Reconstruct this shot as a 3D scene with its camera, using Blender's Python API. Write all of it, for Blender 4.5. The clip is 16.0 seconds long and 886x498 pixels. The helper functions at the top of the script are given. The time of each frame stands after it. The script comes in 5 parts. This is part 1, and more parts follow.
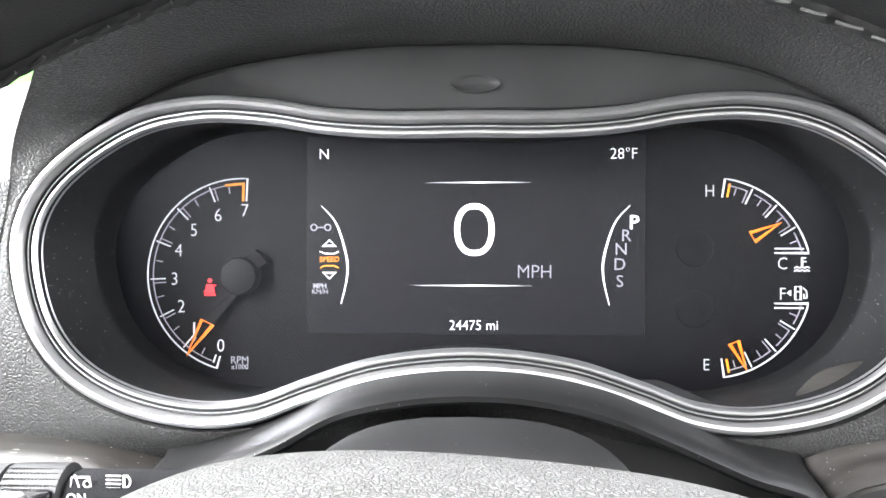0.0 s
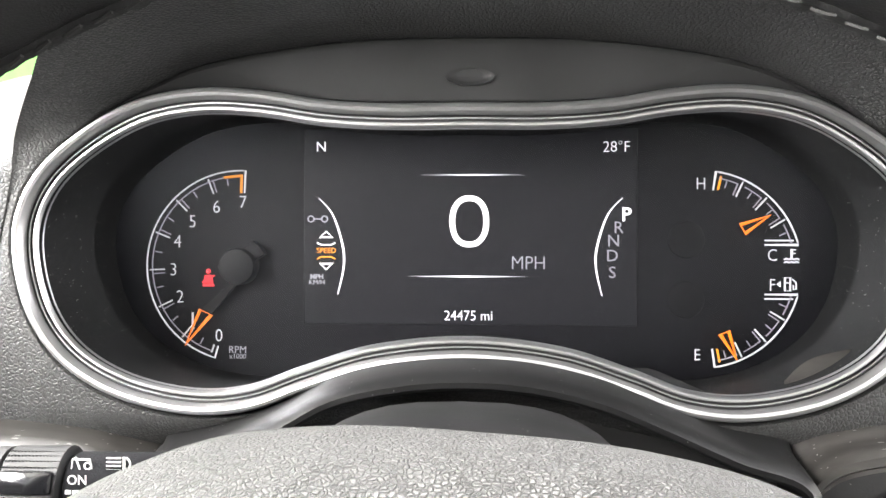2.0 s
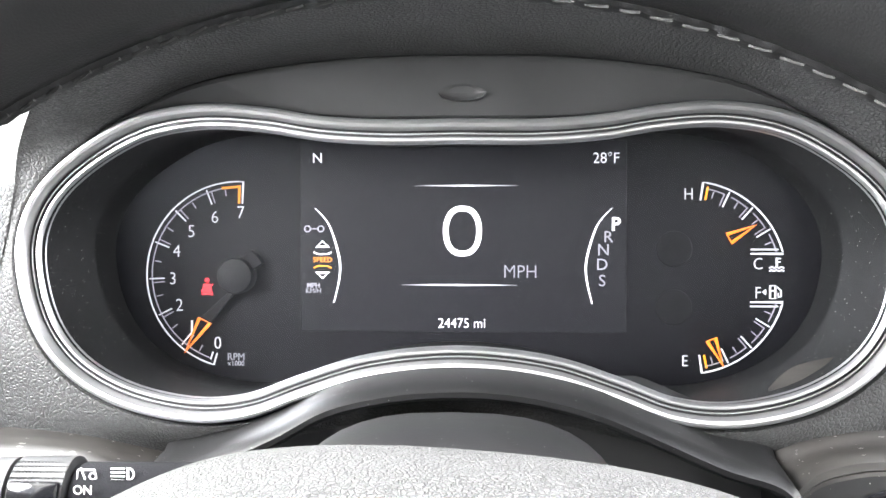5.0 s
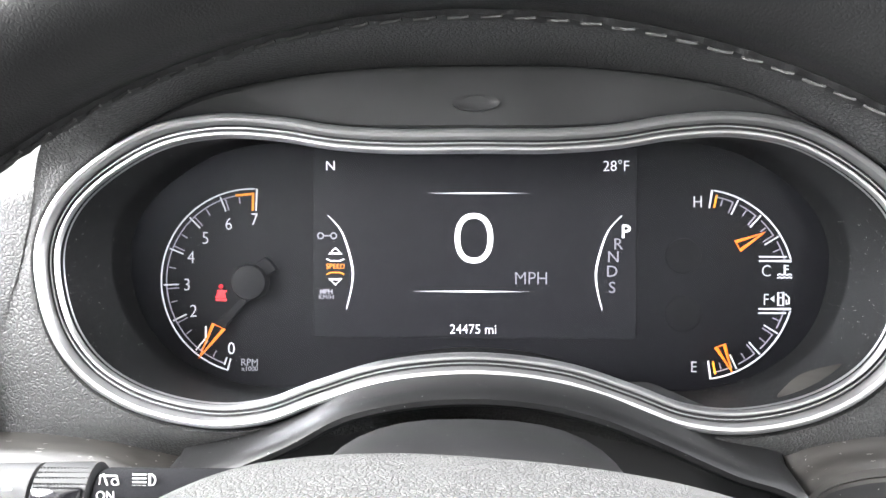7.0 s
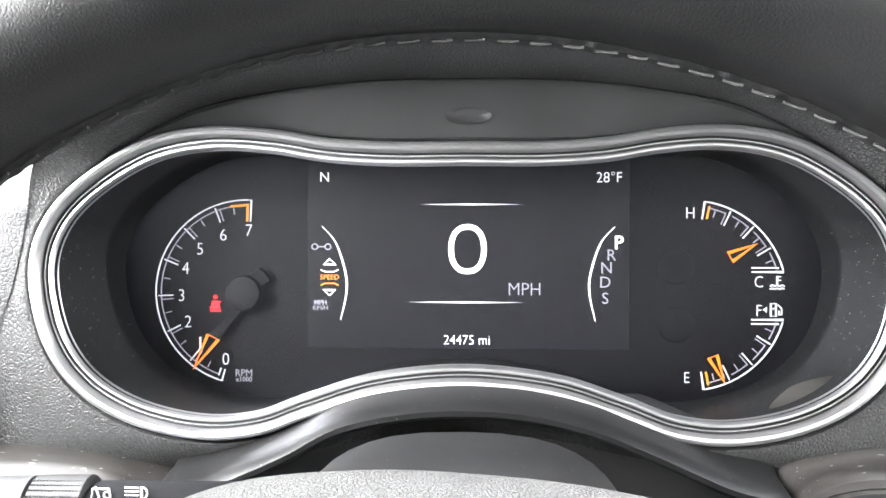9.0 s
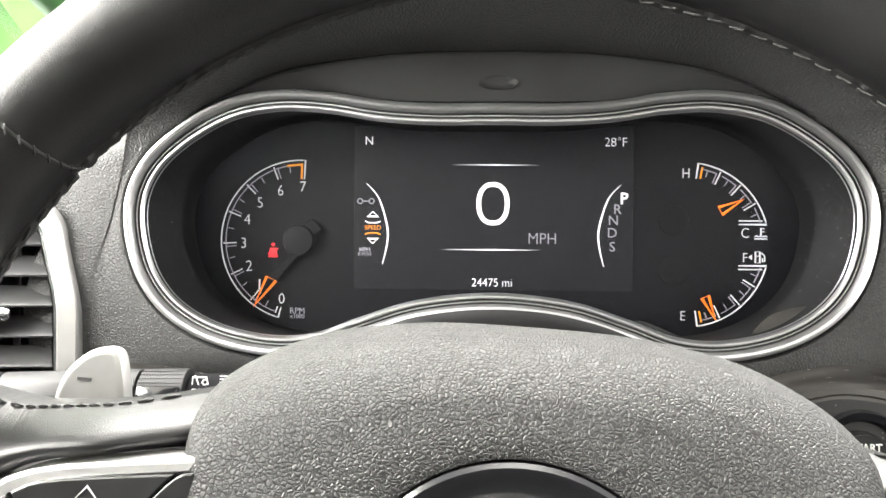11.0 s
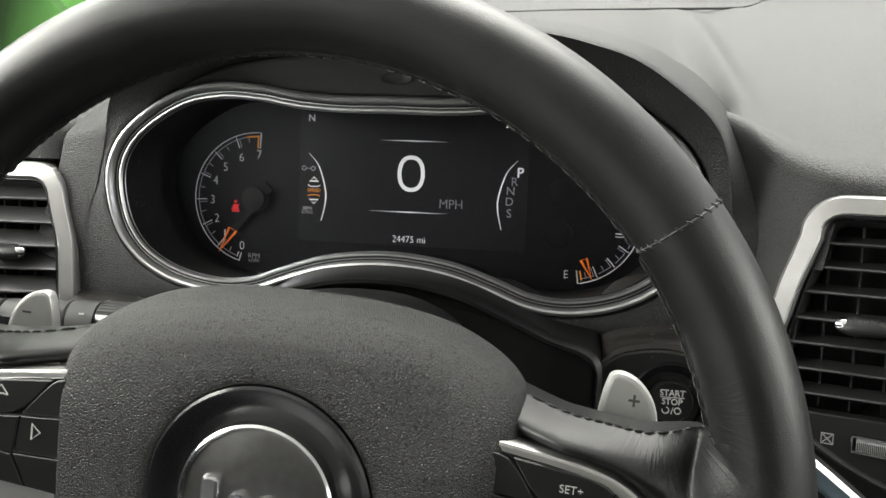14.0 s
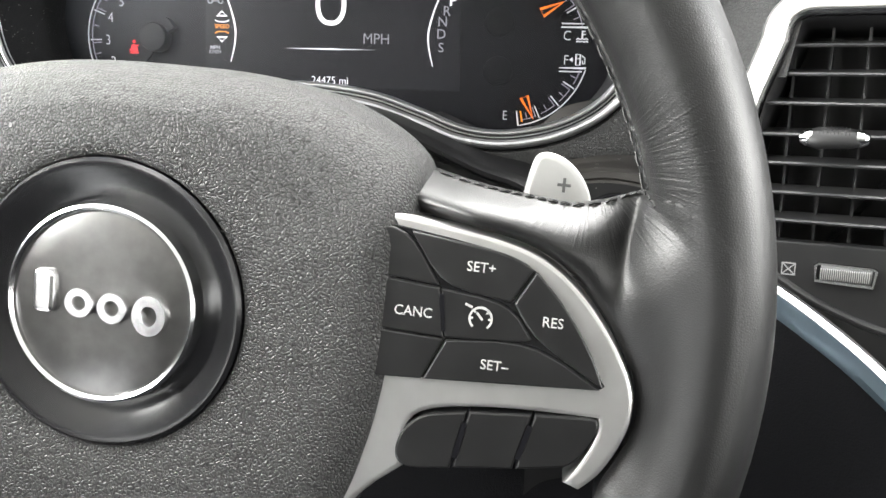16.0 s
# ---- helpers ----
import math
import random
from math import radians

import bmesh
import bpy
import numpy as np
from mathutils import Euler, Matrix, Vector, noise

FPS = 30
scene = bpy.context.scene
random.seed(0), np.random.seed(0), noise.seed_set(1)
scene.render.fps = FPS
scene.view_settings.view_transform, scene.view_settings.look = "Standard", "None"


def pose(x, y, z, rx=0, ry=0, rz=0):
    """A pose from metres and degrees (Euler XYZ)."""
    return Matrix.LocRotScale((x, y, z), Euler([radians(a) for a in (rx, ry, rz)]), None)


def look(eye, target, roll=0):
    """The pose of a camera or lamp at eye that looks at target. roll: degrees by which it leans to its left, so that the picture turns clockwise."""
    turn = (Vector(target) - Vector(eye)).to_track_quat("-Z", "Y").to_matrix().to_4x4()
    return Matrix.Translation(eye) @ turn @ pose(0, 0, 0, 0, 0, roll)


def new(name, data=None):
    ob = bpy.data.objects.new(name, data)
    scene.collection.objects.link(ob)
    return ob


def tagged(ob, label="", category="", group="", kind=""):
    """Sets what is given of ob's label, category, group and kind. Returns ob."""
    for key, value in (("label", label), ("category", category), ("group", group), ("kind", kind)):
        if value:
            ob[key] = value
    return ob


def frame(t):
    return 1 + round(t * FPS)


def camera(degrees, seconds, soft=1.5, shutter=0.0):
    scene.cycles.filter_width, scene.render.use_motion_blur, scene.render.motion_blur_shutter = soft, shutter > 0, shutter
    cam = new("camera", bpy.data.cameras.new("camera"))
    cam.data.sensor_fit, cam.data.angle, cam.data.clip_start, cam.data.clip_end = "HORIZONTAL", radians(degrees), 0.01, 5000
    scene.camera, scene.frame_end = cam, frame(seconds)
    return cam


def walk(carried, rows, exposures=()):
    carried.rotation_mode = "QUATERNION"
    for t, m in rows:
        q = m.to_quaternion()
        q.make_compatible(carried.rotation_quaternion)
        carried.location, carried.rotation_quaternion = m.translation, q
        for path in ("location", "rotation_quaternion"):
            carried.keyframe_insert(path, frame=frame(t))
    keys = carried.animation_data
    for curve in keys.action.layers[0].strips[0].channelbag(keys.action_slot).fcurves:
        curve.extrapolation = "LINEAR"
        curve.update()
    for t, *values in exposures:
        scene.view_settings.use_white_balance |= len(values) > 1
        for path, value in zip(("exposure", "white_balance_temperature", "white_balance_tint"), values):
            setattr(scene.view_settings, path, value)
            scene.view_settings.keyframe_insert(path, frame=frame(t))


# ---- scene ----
# Everything is laid out in the dashboard's own frame: x to the right, y ahead, z up along the instrument face.
# That frame leans forward with the instruments; BASE sets it into the upright world.
BASE = Matrix.Translation((0, 0, 1.05)) @ Matrix.Rotation(radians(-22), 4, "X")

cam = camera(56.0, 16.0)
# seconds, eye x, y, z (metres, dashboard frame), yaw to the left, pitch up, roll
ROWS = [
    (0.0, 0.0057, -0.3815, -0.0038, 3.00, -0.72, 0.05),
    (0.5, 0.0108, -0.3884, 0.0009, 2.88, -1.11, 0.10),
    (1.0, 0.0116, -0.3859, -0.0037, 3.14, -0.99, 0.08),
    (1.5, 0.0058, -0.3862, -0.0058, 2.86, -1.09, 0.11),
    (2.0, 0.0074, -0.3871, -0.0077, 2.88, -0.72, 0.16),
    (2.5, 0.0122, -0.3850, -0.0104, 2.86, -0.54, 0.16),
    (3.0, 0.0107, -0.3873, -0.0032, 2.74, -1.23, 0.12),
    (5.5, 0.0071, -0.3964, 0.0001, 2.52, -1.24, 0.05),
    (6.0, 0.0011, -0.3945, -0.0029, 2.43, -1.26, 0.06),
    (6.5, 0.0026, -0.3964, 0.0028, 2.33, -1.58, 0.07),
    (7.0, 0.0026, -0.4002, 0.0033, 2.48, -1.18, 0.11),
    (7.5, 0.0046, -0.4007, 0.0015, 2.66, -0.67, 0.10),
    (8.0, 0.0047, -0.4003, 0.0059, 2.46, -0.93, 0.12),
    (10.5, 0.0075, -0.4115, 0.0028, 2.57, -0.34, 0.12),
    (11.0, -0.0085, -0.4636, -0.0258, 2.34, 0.09, 0.52),
    (11.5, -0.0300, -0.4832, -0.0517, 6.27, -4.59, 2.67),
    (12.0, -0.0275, -0.5009, -0.0418, 11.07, -8.07, 3.53),
    (12.5, 0.0073, -0.5344, -0.0067, 11.76, -8.29, 3.67),
    (13.0, 0.0529, -0.5611, 0.0207, 11.32, -8.01, 3.65),
    (13.5, 0.0889, -0.5620, 0.0220, 11.58, -6.25, 2.85),
    (14.0, 0.1150, -0.5429, 0.0043, 9.59, -5.49, 2.20),
    (14.5, 0.1313, -0.5295, -0.0225, 8.21, -5.02, 2.04),
    (15.0, 0.1403, -0.5110, -0.0470, 8.00, -4.56, 1.89),
    (15.5, 0.1355, -0.4976, -0.0570, 7.44, -7.48, 1.93),
    (16.0, 0.1338, -0.4923, -0.0625, 7.28, -9.03, 1.86),
]


def eye_pose(x, y, z, yaw, pitch, roll):
    a, b = radians(yaw), radians(pitch)
    ahead = Vector((-math.sin(a) * math.cos(b), math.cos(a) * math.cos(b), math.sin(b)))
    return BASE @ look((x, y, z), Vector((x, y, z)) + ahead, roll)


# seconds, stops, white balance
EXPOSURES = [(0.0, 3.05, 6300, 10), (1.4, 2.85, 6350, 10), (2.0, 2.62, 6600, 10), (2.8, 2.95, 6350, 10), (5.5, 3.18, 6300, 10), (7.0, 2.95, 6300, 10), (8.0, 3.1, 6300, 10), (10.5, 3.1, 6300, 10), (11.2, 2.22, 6850, 7), (12.5, 2.25, 6750, 7), (13.0, 2.1, 6650, 8), (13.5, 1.22, 6600, 8), (14.0, 0.62, 6700, 5), (14.5, 1.0, 6650, 6), (15.0, 1.55, 6550, 7), (15.5, 1.8, 6550, 8), (16.0, 2.08, 6500, 8)]
walk(cam, [(t, eye_pose(*row)) for t, *row in ROWS], EXPOSURES)

# ---- daylight: a bright overcast sky through the windows ----
world = bpy.data.worlds.new("overcast_sky")
scene.world = world
world.use_nodes = True
wn, wl = world.node_tree.nodes, world.node_tree.links
wn.clear()
sky = wn.new("ShaderNodeTexSky")
sky.sky_type, sky.sun_disc = "NISHITA", False
sky.sun_elevation, sky.sun_rotation = radians(50), radians(8)
sky.dust_density, sky.ozone_density = 4.0, 0.6
hsv = wn.new("ShaderNodeHueSaturation")
hsv.inputs["Saturation"].default_value = 0.12
bg = wn.new("ShaderNodeBackground")
bg.inputs["Strength"].default_value = 0.18
wo = wn.new("ShaderNodeOutputWorld")
wl.new(sky.outputs[0], hsv.inputs["Color"])
wl.new(hsv.outputs[0], bg.inputs["Color"])
wl.new(bg.outputs[0], wo.inputs["Surface"])

sun_data = bpy.data.lights.new("sun", "SUN")
sun_data.energy, sun_data.angle, sun_data.color = 3.0, radians(60), (1.0, 0.98, 0.95)
sun = new("sun", sun_data)
sun.matrix_world = look((0, 0, 6), (-0.08, -0.62, 5.15))


def window_light(place, target, w, h, watts, spread=180):
    """An area lamp added at the cabin's side; it stands in for window daylight."""
    data = bpy.data.lights.new("window_light", "AREA")
    data.shape, data.size, data.size_y, data.energy, data.color = "RECTANGLE", w, h, watts, (1.0, 0.985, 0.96)
    data.spread = radians(spread)
    ob = new("window_light", data)
    ob.matrix_world = look(place, target)


window_light((-0.62, -0.18, 1.35), (0.05, -0.24, 1.04), 1.00, 0.50, 18.0)
# unseen rear pair: added fill for the rear wall and the surfaces facing it
window_light((-0.64, -1.25, 1.32), (0.40, -1.20, 1.12), 0.70, 0.36, 2.6, 160)
window_light((1.16, -1.25, 1.32), (0.10, -1.20, 1.12), 0.70, 0.36, 2.2, 160)
window_light((1.16, -0.20, 1.34), (-0.40, -0.35, 0.98), 0.80, 0.46, 7.0)


# ---- materials ----
def mat(name, color, rough=0.5, metal=0.0, spec=0.5, bumps=(), mottle=0.0, mottle_scale=30.0, coat=0.0, emit=0.0, stretch=None, specks=None, creases=0.0):
    """A surface with fine relief. bumps: rows of (kind, scale, strength, distance in metres)."""
    m = bpy.data.materials.new(name)
    m.use_nodes = True
    n, l = m.node_tree.nodes, m.node_tree.links
    b = n["Principled BSDF"]
    b.inputs["Base Color"].default_value = (*color, 1)
    b.inputs["Roughness"].default_value = rough
    b.inputs["Metallic"].default_value = metal
    b.inputs["Specular IOR Level"].default_value = spec
    b.inputs["Coat Weight"].default_value = coat
    b.inputs["Coat Roughness"].default_value = 0.08
    if emit:
        b.inputs["Emission Color"].default_value = (*color, 1)
        b.inputs["Emission Strength"].default_value = emit
    tc = n.new("ShaderNodeTexCoord")
    coord = tc.outputs["Object"]
    if stretch:
        mp = n.new("ShaderNodeMapping")
        mp.inputs["Scale"].default_value = stretch
        l.new(coord, mp.inputs["Vector"])
        coord = mp.outputs["Vector"]
    if mottle:
        t = n.new("ShaderNodeTexNoise")
        t.inputs["Scale"].default_value, t.inputs["Detail"].default_value = mottle_scale, 6
        l.new(coord, t.inputs["Vector"])
        r = n.new("ShaderNodeValToRGB")
        r.color_ramp.elements[0].position, r.color_ramp.elements[1].position = 0.3, 0.7
        r.color_ramp.elements[0].color = (*[c * (1 - mottle) for c in color], 1)
        r.color_ramp.elements[1].color = (*[min(1, c * (1 + mottle)) for c in color], 1)
        l.new(t.outputs["Fac"], r.inputs["Fac"])
        l.new(r.outputs["Color"], b.inputs["Base Color"])
        q = n.new("ShaderNodeMapRange")
        q.inputs["To Min"].default_value, q.inputs["To Max"].default_value = max(0.02, rough - 0.12 * mottle * 2), min(1, rough + 0.12 * mottle * 2)
        l.new(t.outputs["Fac"], q.inputs["Value"])
        l.new(q.outputs["Result"], b.inputs["Roughness"])
    if specks:
        # scattered pale dust: scale, size of a grain, share of cells that hold one
        v, c = n.new("ShaderNodeTexVoronoi"), n.new("ShaderNodeSeparateColor")
        v.inputs["Scale"].default_value = specks[0]
        l.new(coord, v.inputs["Vector"])
        l.new(v.outputs["Color"], c.inputs[0])
        near, rare, both, mx = n.new("ShaderNodeMath"), n.new("ShaderNodeMath"), n.new("ShaderNodeMath"), n.new("ShaderNodeMix")
        near.operation, rare.operation, both.operation, mx.data_type = "LESS_THAN", "LESS_THAN", "MULTIPLY", "RGBA"
        near.inputs[1].default_value, rare.inputs[1].default_value = specks[1], specks[2]
        l.new(v.outputs["Distance"], near.inputs[0])
        l.new(c.outputs[0], rare.inputs[0])
        l.new(near.outputs[0], both.inputs[0])
        l.new(rare.outputs[0], both.inputs[1])
        l.new(both.outputs[0], mx.inputs["Factor"])
        if b.inputs["Base Color"].is_linked:
            l.new(b.inputs["Base Color"].links[0].from_socket, mx.inputs["A"])
        else:
            mx.inputs["A"].default_value = (*color, 1)
        mx.inputs["B"].default_value = (0.26, 0.26, 0.25, 1)
        l.new(mx.outputs["Result"], b.inputs["Base Color"])
    last = None
    if creases:
        # folds of the leather that fan out from the corner between rim and spoke
        def math_node(op, a, bb=None):
            k = n.new("ShaderNodeMath")
            k.operation = op
            for i, q in enumerate((a, bb)):
                if q is None:
                    continue
                if isinstance(q, (int, float)):
                    k.inputs[i].default_value = q
                else:
                    l.new(q, k.inputs[i])
            return k.outputs[0]

        sep = n.new("ShaderNodeSeparateXYZ")
        l.new(coord, sep.inputs[0])
        dx = math_node("SUBTRACT", math_node("ABSOLUTE", sep.outputs["X"]), 0.1430)
        dz = math_node("SUBTRACT", sep.outputs["Z"], 0.0520)
        rad = math_node("SQRT", math_node("ADD", math_node("MULTIPLY", dx, dx), math_node("MULTIPLY", dz, dz)))
        ang = math_node("ARCTAN2", dz, dx)
        cmb, t = n.new("ShaderNodeCombineXYZ"), n.new("ShaderNodeTexNoise")
        l.new(math_node("MULTIPLY", ang, 19.0), cmb.inputs[0])
        l.new(math_node("MULTIPLY", rad, 55.0), cmb.inputs[1])
        l.new(math_node("MULTIPLY", sep.outputs["Y"], 40.0), cmb.inputs[2])
        t.inputs["Scale"].default_value, t.inputs["Detail"].default_value, t.inputs["Roughness"].default_value, t.inputs["Distortion"].default_value = 1.0, 2, 0.45, 0.6
        l.new(cmb.outputs[0], t.inputs["Vector"])
        # on the passenger's side the leather is wrinkled further along the rim
        reach = math_node("MULTIPLY_ADD", math_node("GREATER_THAN", sep.outputs["X"], 0.0), 0.020)
        reach.node.inputs[2].default_value = 0.022
        fade = n.new("ShaderNodeMapRange")
        fade.interpolation_type = "SMOOTHSTEP"
        fade.inputs["From Min"].default_value, fade.inputs["From Max"].default_value = 1.0, 0.25
        l.new(math_node("DIVIDE", rad, reach), fade.inputs["Value"])
        last = n.new("ShaderNodeBump")
        last.inputs["Strength"].default_value, last.inputs["Distance"].default_value = 0.8, creases
        l.new(math_node("MULTIPLY", t.outputs["Fac"], fade.outputs["Result"]), last.inputs["Height"])
    for kind, scale, strength, dist in bumps:
        if kind in ("cells", "pebble"):
            t = n.new("ShaderNodeTexVoronoi")
            t.feature = "DISTANCE_TO_EDGE"
            t.inputs["Scale"].default_value, t.inputs["Randomness"].default_value = scale, 1.0
            w = n.new("ShaderNodeTexNoise")
            w.inputs["Scale"].default_value, w.inputs["Detail"].default_value = scale * 0.9, 2
            l.new(coord, w.inputs["Vector"])
            mix = n.new("ShaderNodeVectorMath")
            mix.operation = "MULTIPLY_ADD"
            mix.inputs[1].default_value = (0.4 / scale,) * 3
            l.new(w.outputs["Color"], mix.inputs[0])
            l.new(coord, mix.inputs[2])
            l.new(mix.outputs[0], t.inputs["Vector"])
            rng = n.new("ShaderNodeMapRange")
            rng.interpolation_type = "SMOOTHSTEP"
            rng.inputs["From Max"].default_value = 0.32
            l.new(t.outputs["Distance"], rng.inputs["Value"])
            out = rng.outputs["Result"]
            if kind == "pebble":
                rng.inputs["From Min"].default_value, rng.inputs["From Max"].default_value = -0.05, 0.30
                # shade in the grain's valleys is put in as a lower specular level
                valley_shade = n.new("ShaderNodeMapRange")
                valley_shade.inputs["From Max"].default_value = 0.45
                valley_shade.inputs["To Min"].default_value, valley_shade.inputs["To Max"].default_value = 0.2 * spec, spec
                l.new(out, valley_shade.inputs["Value"])
                l.new(valley_shade.outputs["Result"], b.inputs["Specular IOR Level"])
        else:
            t = n.new("ShaderNodeTexNoise")
            t.inputs["Scale"].default_value, t.inputs["Detail"].default_value = scale, 5
            out = t.outputs["Fac"]
            l.new(coord, t.inputs["Vector"])
        bp = n.new("ShaderNodeBump")
        bp.inputs["Strength"].default_value, bp.inputs["Distance"].default_value = strength, dist
        l.new(out, bp.inputs["Height"])
        if last:
            l.new(last.outputs["Normal"], bp.inputs["Normal"])
        last = bp
    if last:
        l.new(last.outputs["Normal"], b.inputs["Normal"])
    return m


def screen_material():
    """The display's black glass with the faint violet glow of its backlight."""
    m = mat("dark_display_glass", (0.008, 0.008, 0.010), 0.35, spec=0.2)
    b = m.node_tree.nodes["Principled BSDF"]
    b.inputs["Emission Color"].default_value = (0.78, 0.76, 1.0, 1)
    b.inputs["Emission Strength"].default_value = 0.0006
    return m


M = {
    "leather": mat("black_leather", (0.007, 0.007, 0.0072), 0.40, spec=0.50, bumps=[("noise", 60, 0.10, 0.002), ("cells", 1250, 0.17, 0.0002)], mottle=0.25, mottle_scale=45, creases=0.00034),
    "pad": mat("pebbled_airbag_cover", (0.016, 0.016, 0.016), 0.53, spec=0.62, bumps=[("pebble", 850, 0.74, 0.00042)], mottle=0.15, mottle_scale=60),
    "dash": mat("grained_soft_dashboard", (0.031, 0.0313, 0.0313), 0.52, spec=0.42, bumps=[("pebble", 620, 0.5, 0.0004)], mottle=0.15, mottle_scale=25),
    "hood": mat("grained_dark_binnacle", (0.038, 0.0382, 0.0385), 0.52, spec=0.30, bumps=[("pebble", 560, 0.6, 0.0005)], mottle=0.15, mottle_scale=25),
    "doorskin": mat("grained_door_skin", (0.028, 0.0282, 0.0283), 0.45, spec=0.44, bumps=[("pebble", 620, 0.5, 0.0004)], mottle=0.2, mottle_scale=20),
    "lining": mat("smooth_black_panel", (0.022, 0.0222, 0.0228), 0.5, spec=0.3, bumps=[("noise", 1500, 0.15, 0.0004)], mottle=0.2, mottle_scale=30),
    "plastic": mat("satin_black_plastic", (0.012, 0.012, 0.0125), 0.42, bumps=[("noise", 900, 0.08, 0.0004)], mottle=0.2, mottle_scale=50),
    "slat": mat("satin_slat_plastic", (0.030, 0.030, 0.031), 0.36, spec=0.6, bumps=[("noise", 900, 0.08, 0.0004)], mottle=0.15, mottle_scale=50),
    "dull": mat("dull_black_plastic", (0.014, 0.014, 0.015), 0.6, bumps=[("noise", 1500, 0.1, 0.0004)], mottle=0.2, mottle_scale=40),
    "button": mat("soft_touch_button", (0.008, 0.008, 0.0083), 0.34, bumps=[("noise", 1800, 0.06, 0.0003)], mottle=0.2, mottle_scale=120),
    "gloss": mat("piano_black", (0.006, 0.006, 0.007), 0.12, coat=0.4),
    "chrome": mat("bright_chrome", (0.86, 0.87, 0.88), 0.17, 1.0, mottle=0.06, mottle_scale=90),
    "badgemark": mat("polished_badge_chrome", (0.84, 0.845, 0.85), 0.22, 1.0, mottle=0.05, mottle_scale=90),
    "groove": mat("dull_grey_metal", (0.10, 0.10, 0.102), 0.42, 1.0, mottle=0.06, mottle_scale=90),
    "ring": mat("satin_chrome", (0.50, 0.50, 0.503), 0.42, 1.0, mottle=0.06, mottle_scale=90),
    "satin": mat("satin_silver_paint", (0.62, 0.615, 0.61), 0.33, 0.88, bumps=[("noise", 2500, 0.05, 0.0002)], mottle=0.06, mottle_scale=70),
    "paddle": mat("satin_grey_paddle", (0.52, 0.52, 0.51), 0.38, 0.6, bumps=[("noise", 2500, 0.05, 0.0002)], mottle=0.08, mottle_scale=70),
    "brushed": mat("brushed_badge_disc", (0.155, 0.153, 0.150), 0.30, 0.85, bumps=[("noise", 900, 0.05, 0.0003)], mottle=0.1, mottle_scale=200),
    "funnel": mat("speckled_gauge_surround", (0.0075, 0.0077, 0.008), 0.55, spec=0.10, bumps=[("noise", 2600, 0.35, 0.0006)], mottle=0.2, mottle_scale=300, specks=(900, 0.20, 0.10)),
    "face": mat("gauge_face_black", (0.005, 0.005, 0.0065), 0.45, spec=0.12),
    "screen": screen_material(),
    "hub": mat("grey_hub", (0.0055, 0.0055, 0.0065), 0.5, spec=0.14, mottle=0.1),
    "stalk": mat("satin_grey_stalk_plastic", (0.020, 0.020, 0.021), 0.55, spec=0.3, bumps=[("noise", 1500, 0.06, 0.0003)], mottle=0.15, mottle_scale=60),
    "hubdark": mat("black_hub", (0.005, 0.005, 0.006), 0.5, spec=0.1),
    "wood": mat("dark_streaked_trim", (0.020, 0.0185, 0.017), 0.38, bumps=[("noise", 300, 0.2, 0.0004)], mottle=0.6, mottle_scale=120, stretch=(0.12, 1, 1), specks=(1500, 0.28, 0.05)),
    "white": mat("lit_white_marking", (0.80, 0.80, 0.84), 0.5, emit=0.145),
    "mark": mat("lit_scale_marking", (0.55, 0.55, 0.58), 0.5, emit=0.11),
    "violet": mat("lit_violet_grey_track", (0.26, 0.24, 0.29), 0.5, emit=0.08),
    "grey": mat("lit_grey_marking", (0.24, 0.24, 0.27), 0.5, emit=0.05),
    "orange": mat("lit_orange_needle", (0.80, 0.16, 0.005), 0.5, emit=0.13),
    "amber": mat("lit_amber_marking", (0.75, 0.25, 0.01), 0.5, emit=0.11),
    "red": mat("lit_red_warning", (0.9, 0.02, 0.03), 0.5, emit=0.15),
    "print": mat("white_print", (0.42, 0.42, 0.41), 0.5),
    "paddlesign": mat("engraved_grey_sign", (0.12, 0.12, 0.12), 0.5, 0.4),
    "arch": mat("black_column_plastic", (0.007, 0.007, 0.0073), 0.42, spec=0.36, bumps=[("noise", 1200, 0.1, 0.0004)], mottle=0.2, mottle_scale=40, specks=(900, 0.2, 0.03)),
    "well": mat("glossy_black_ring", (0.008, 0.008, 0.009), 0.22, mottle=0.2, mottle_scale=90),
    "mesh": mat("grey_loudspeaker_mesh", (0.10, 0.10, 0.10), 0.45, 0.4, mottle=0.1),
    "signprint": mat("bright_white_print", (0.48, 0.48, 0.47), 0.5),
    "dimprint": mat("grey_print", (0.30, 0.30, 0.30), 0.5),
    "green": mat("green_print", (0.04, 0.27, 0.10), 0.5),
    "redprint": mat("red_print", (0.38, 0.03, 0.03), 0.5),
    "thread": mat("dark_thread", (0.016, 0.016, 0.016), 0.6),
    "thread_light": mat("grey_thread", (0.020, 0.020, 0.0195), 0.75, bumps=[("noise", 4000, 0.4, 0.0003)]),
    "cloth": mat("black_cloth_trim", (0.006, 0.006, 0.007), 0.95, spec=0.1, bumps=[("noise", 1200, 0.4, 0.0006)]),
    "headliner": mat("grey_headliner", (0.48, 0.47, 0.455), 0.95, mottle=0.06),
    "rear": mat("plain_rear_grey", (0.075, 0.075, 0.074), 0.9, mottle=0.06),
    "blue": mat("blue_grey_metal_trim", (0.11, 0.145, 0.175), 0.35, 0.6, mottle=0.1),
}

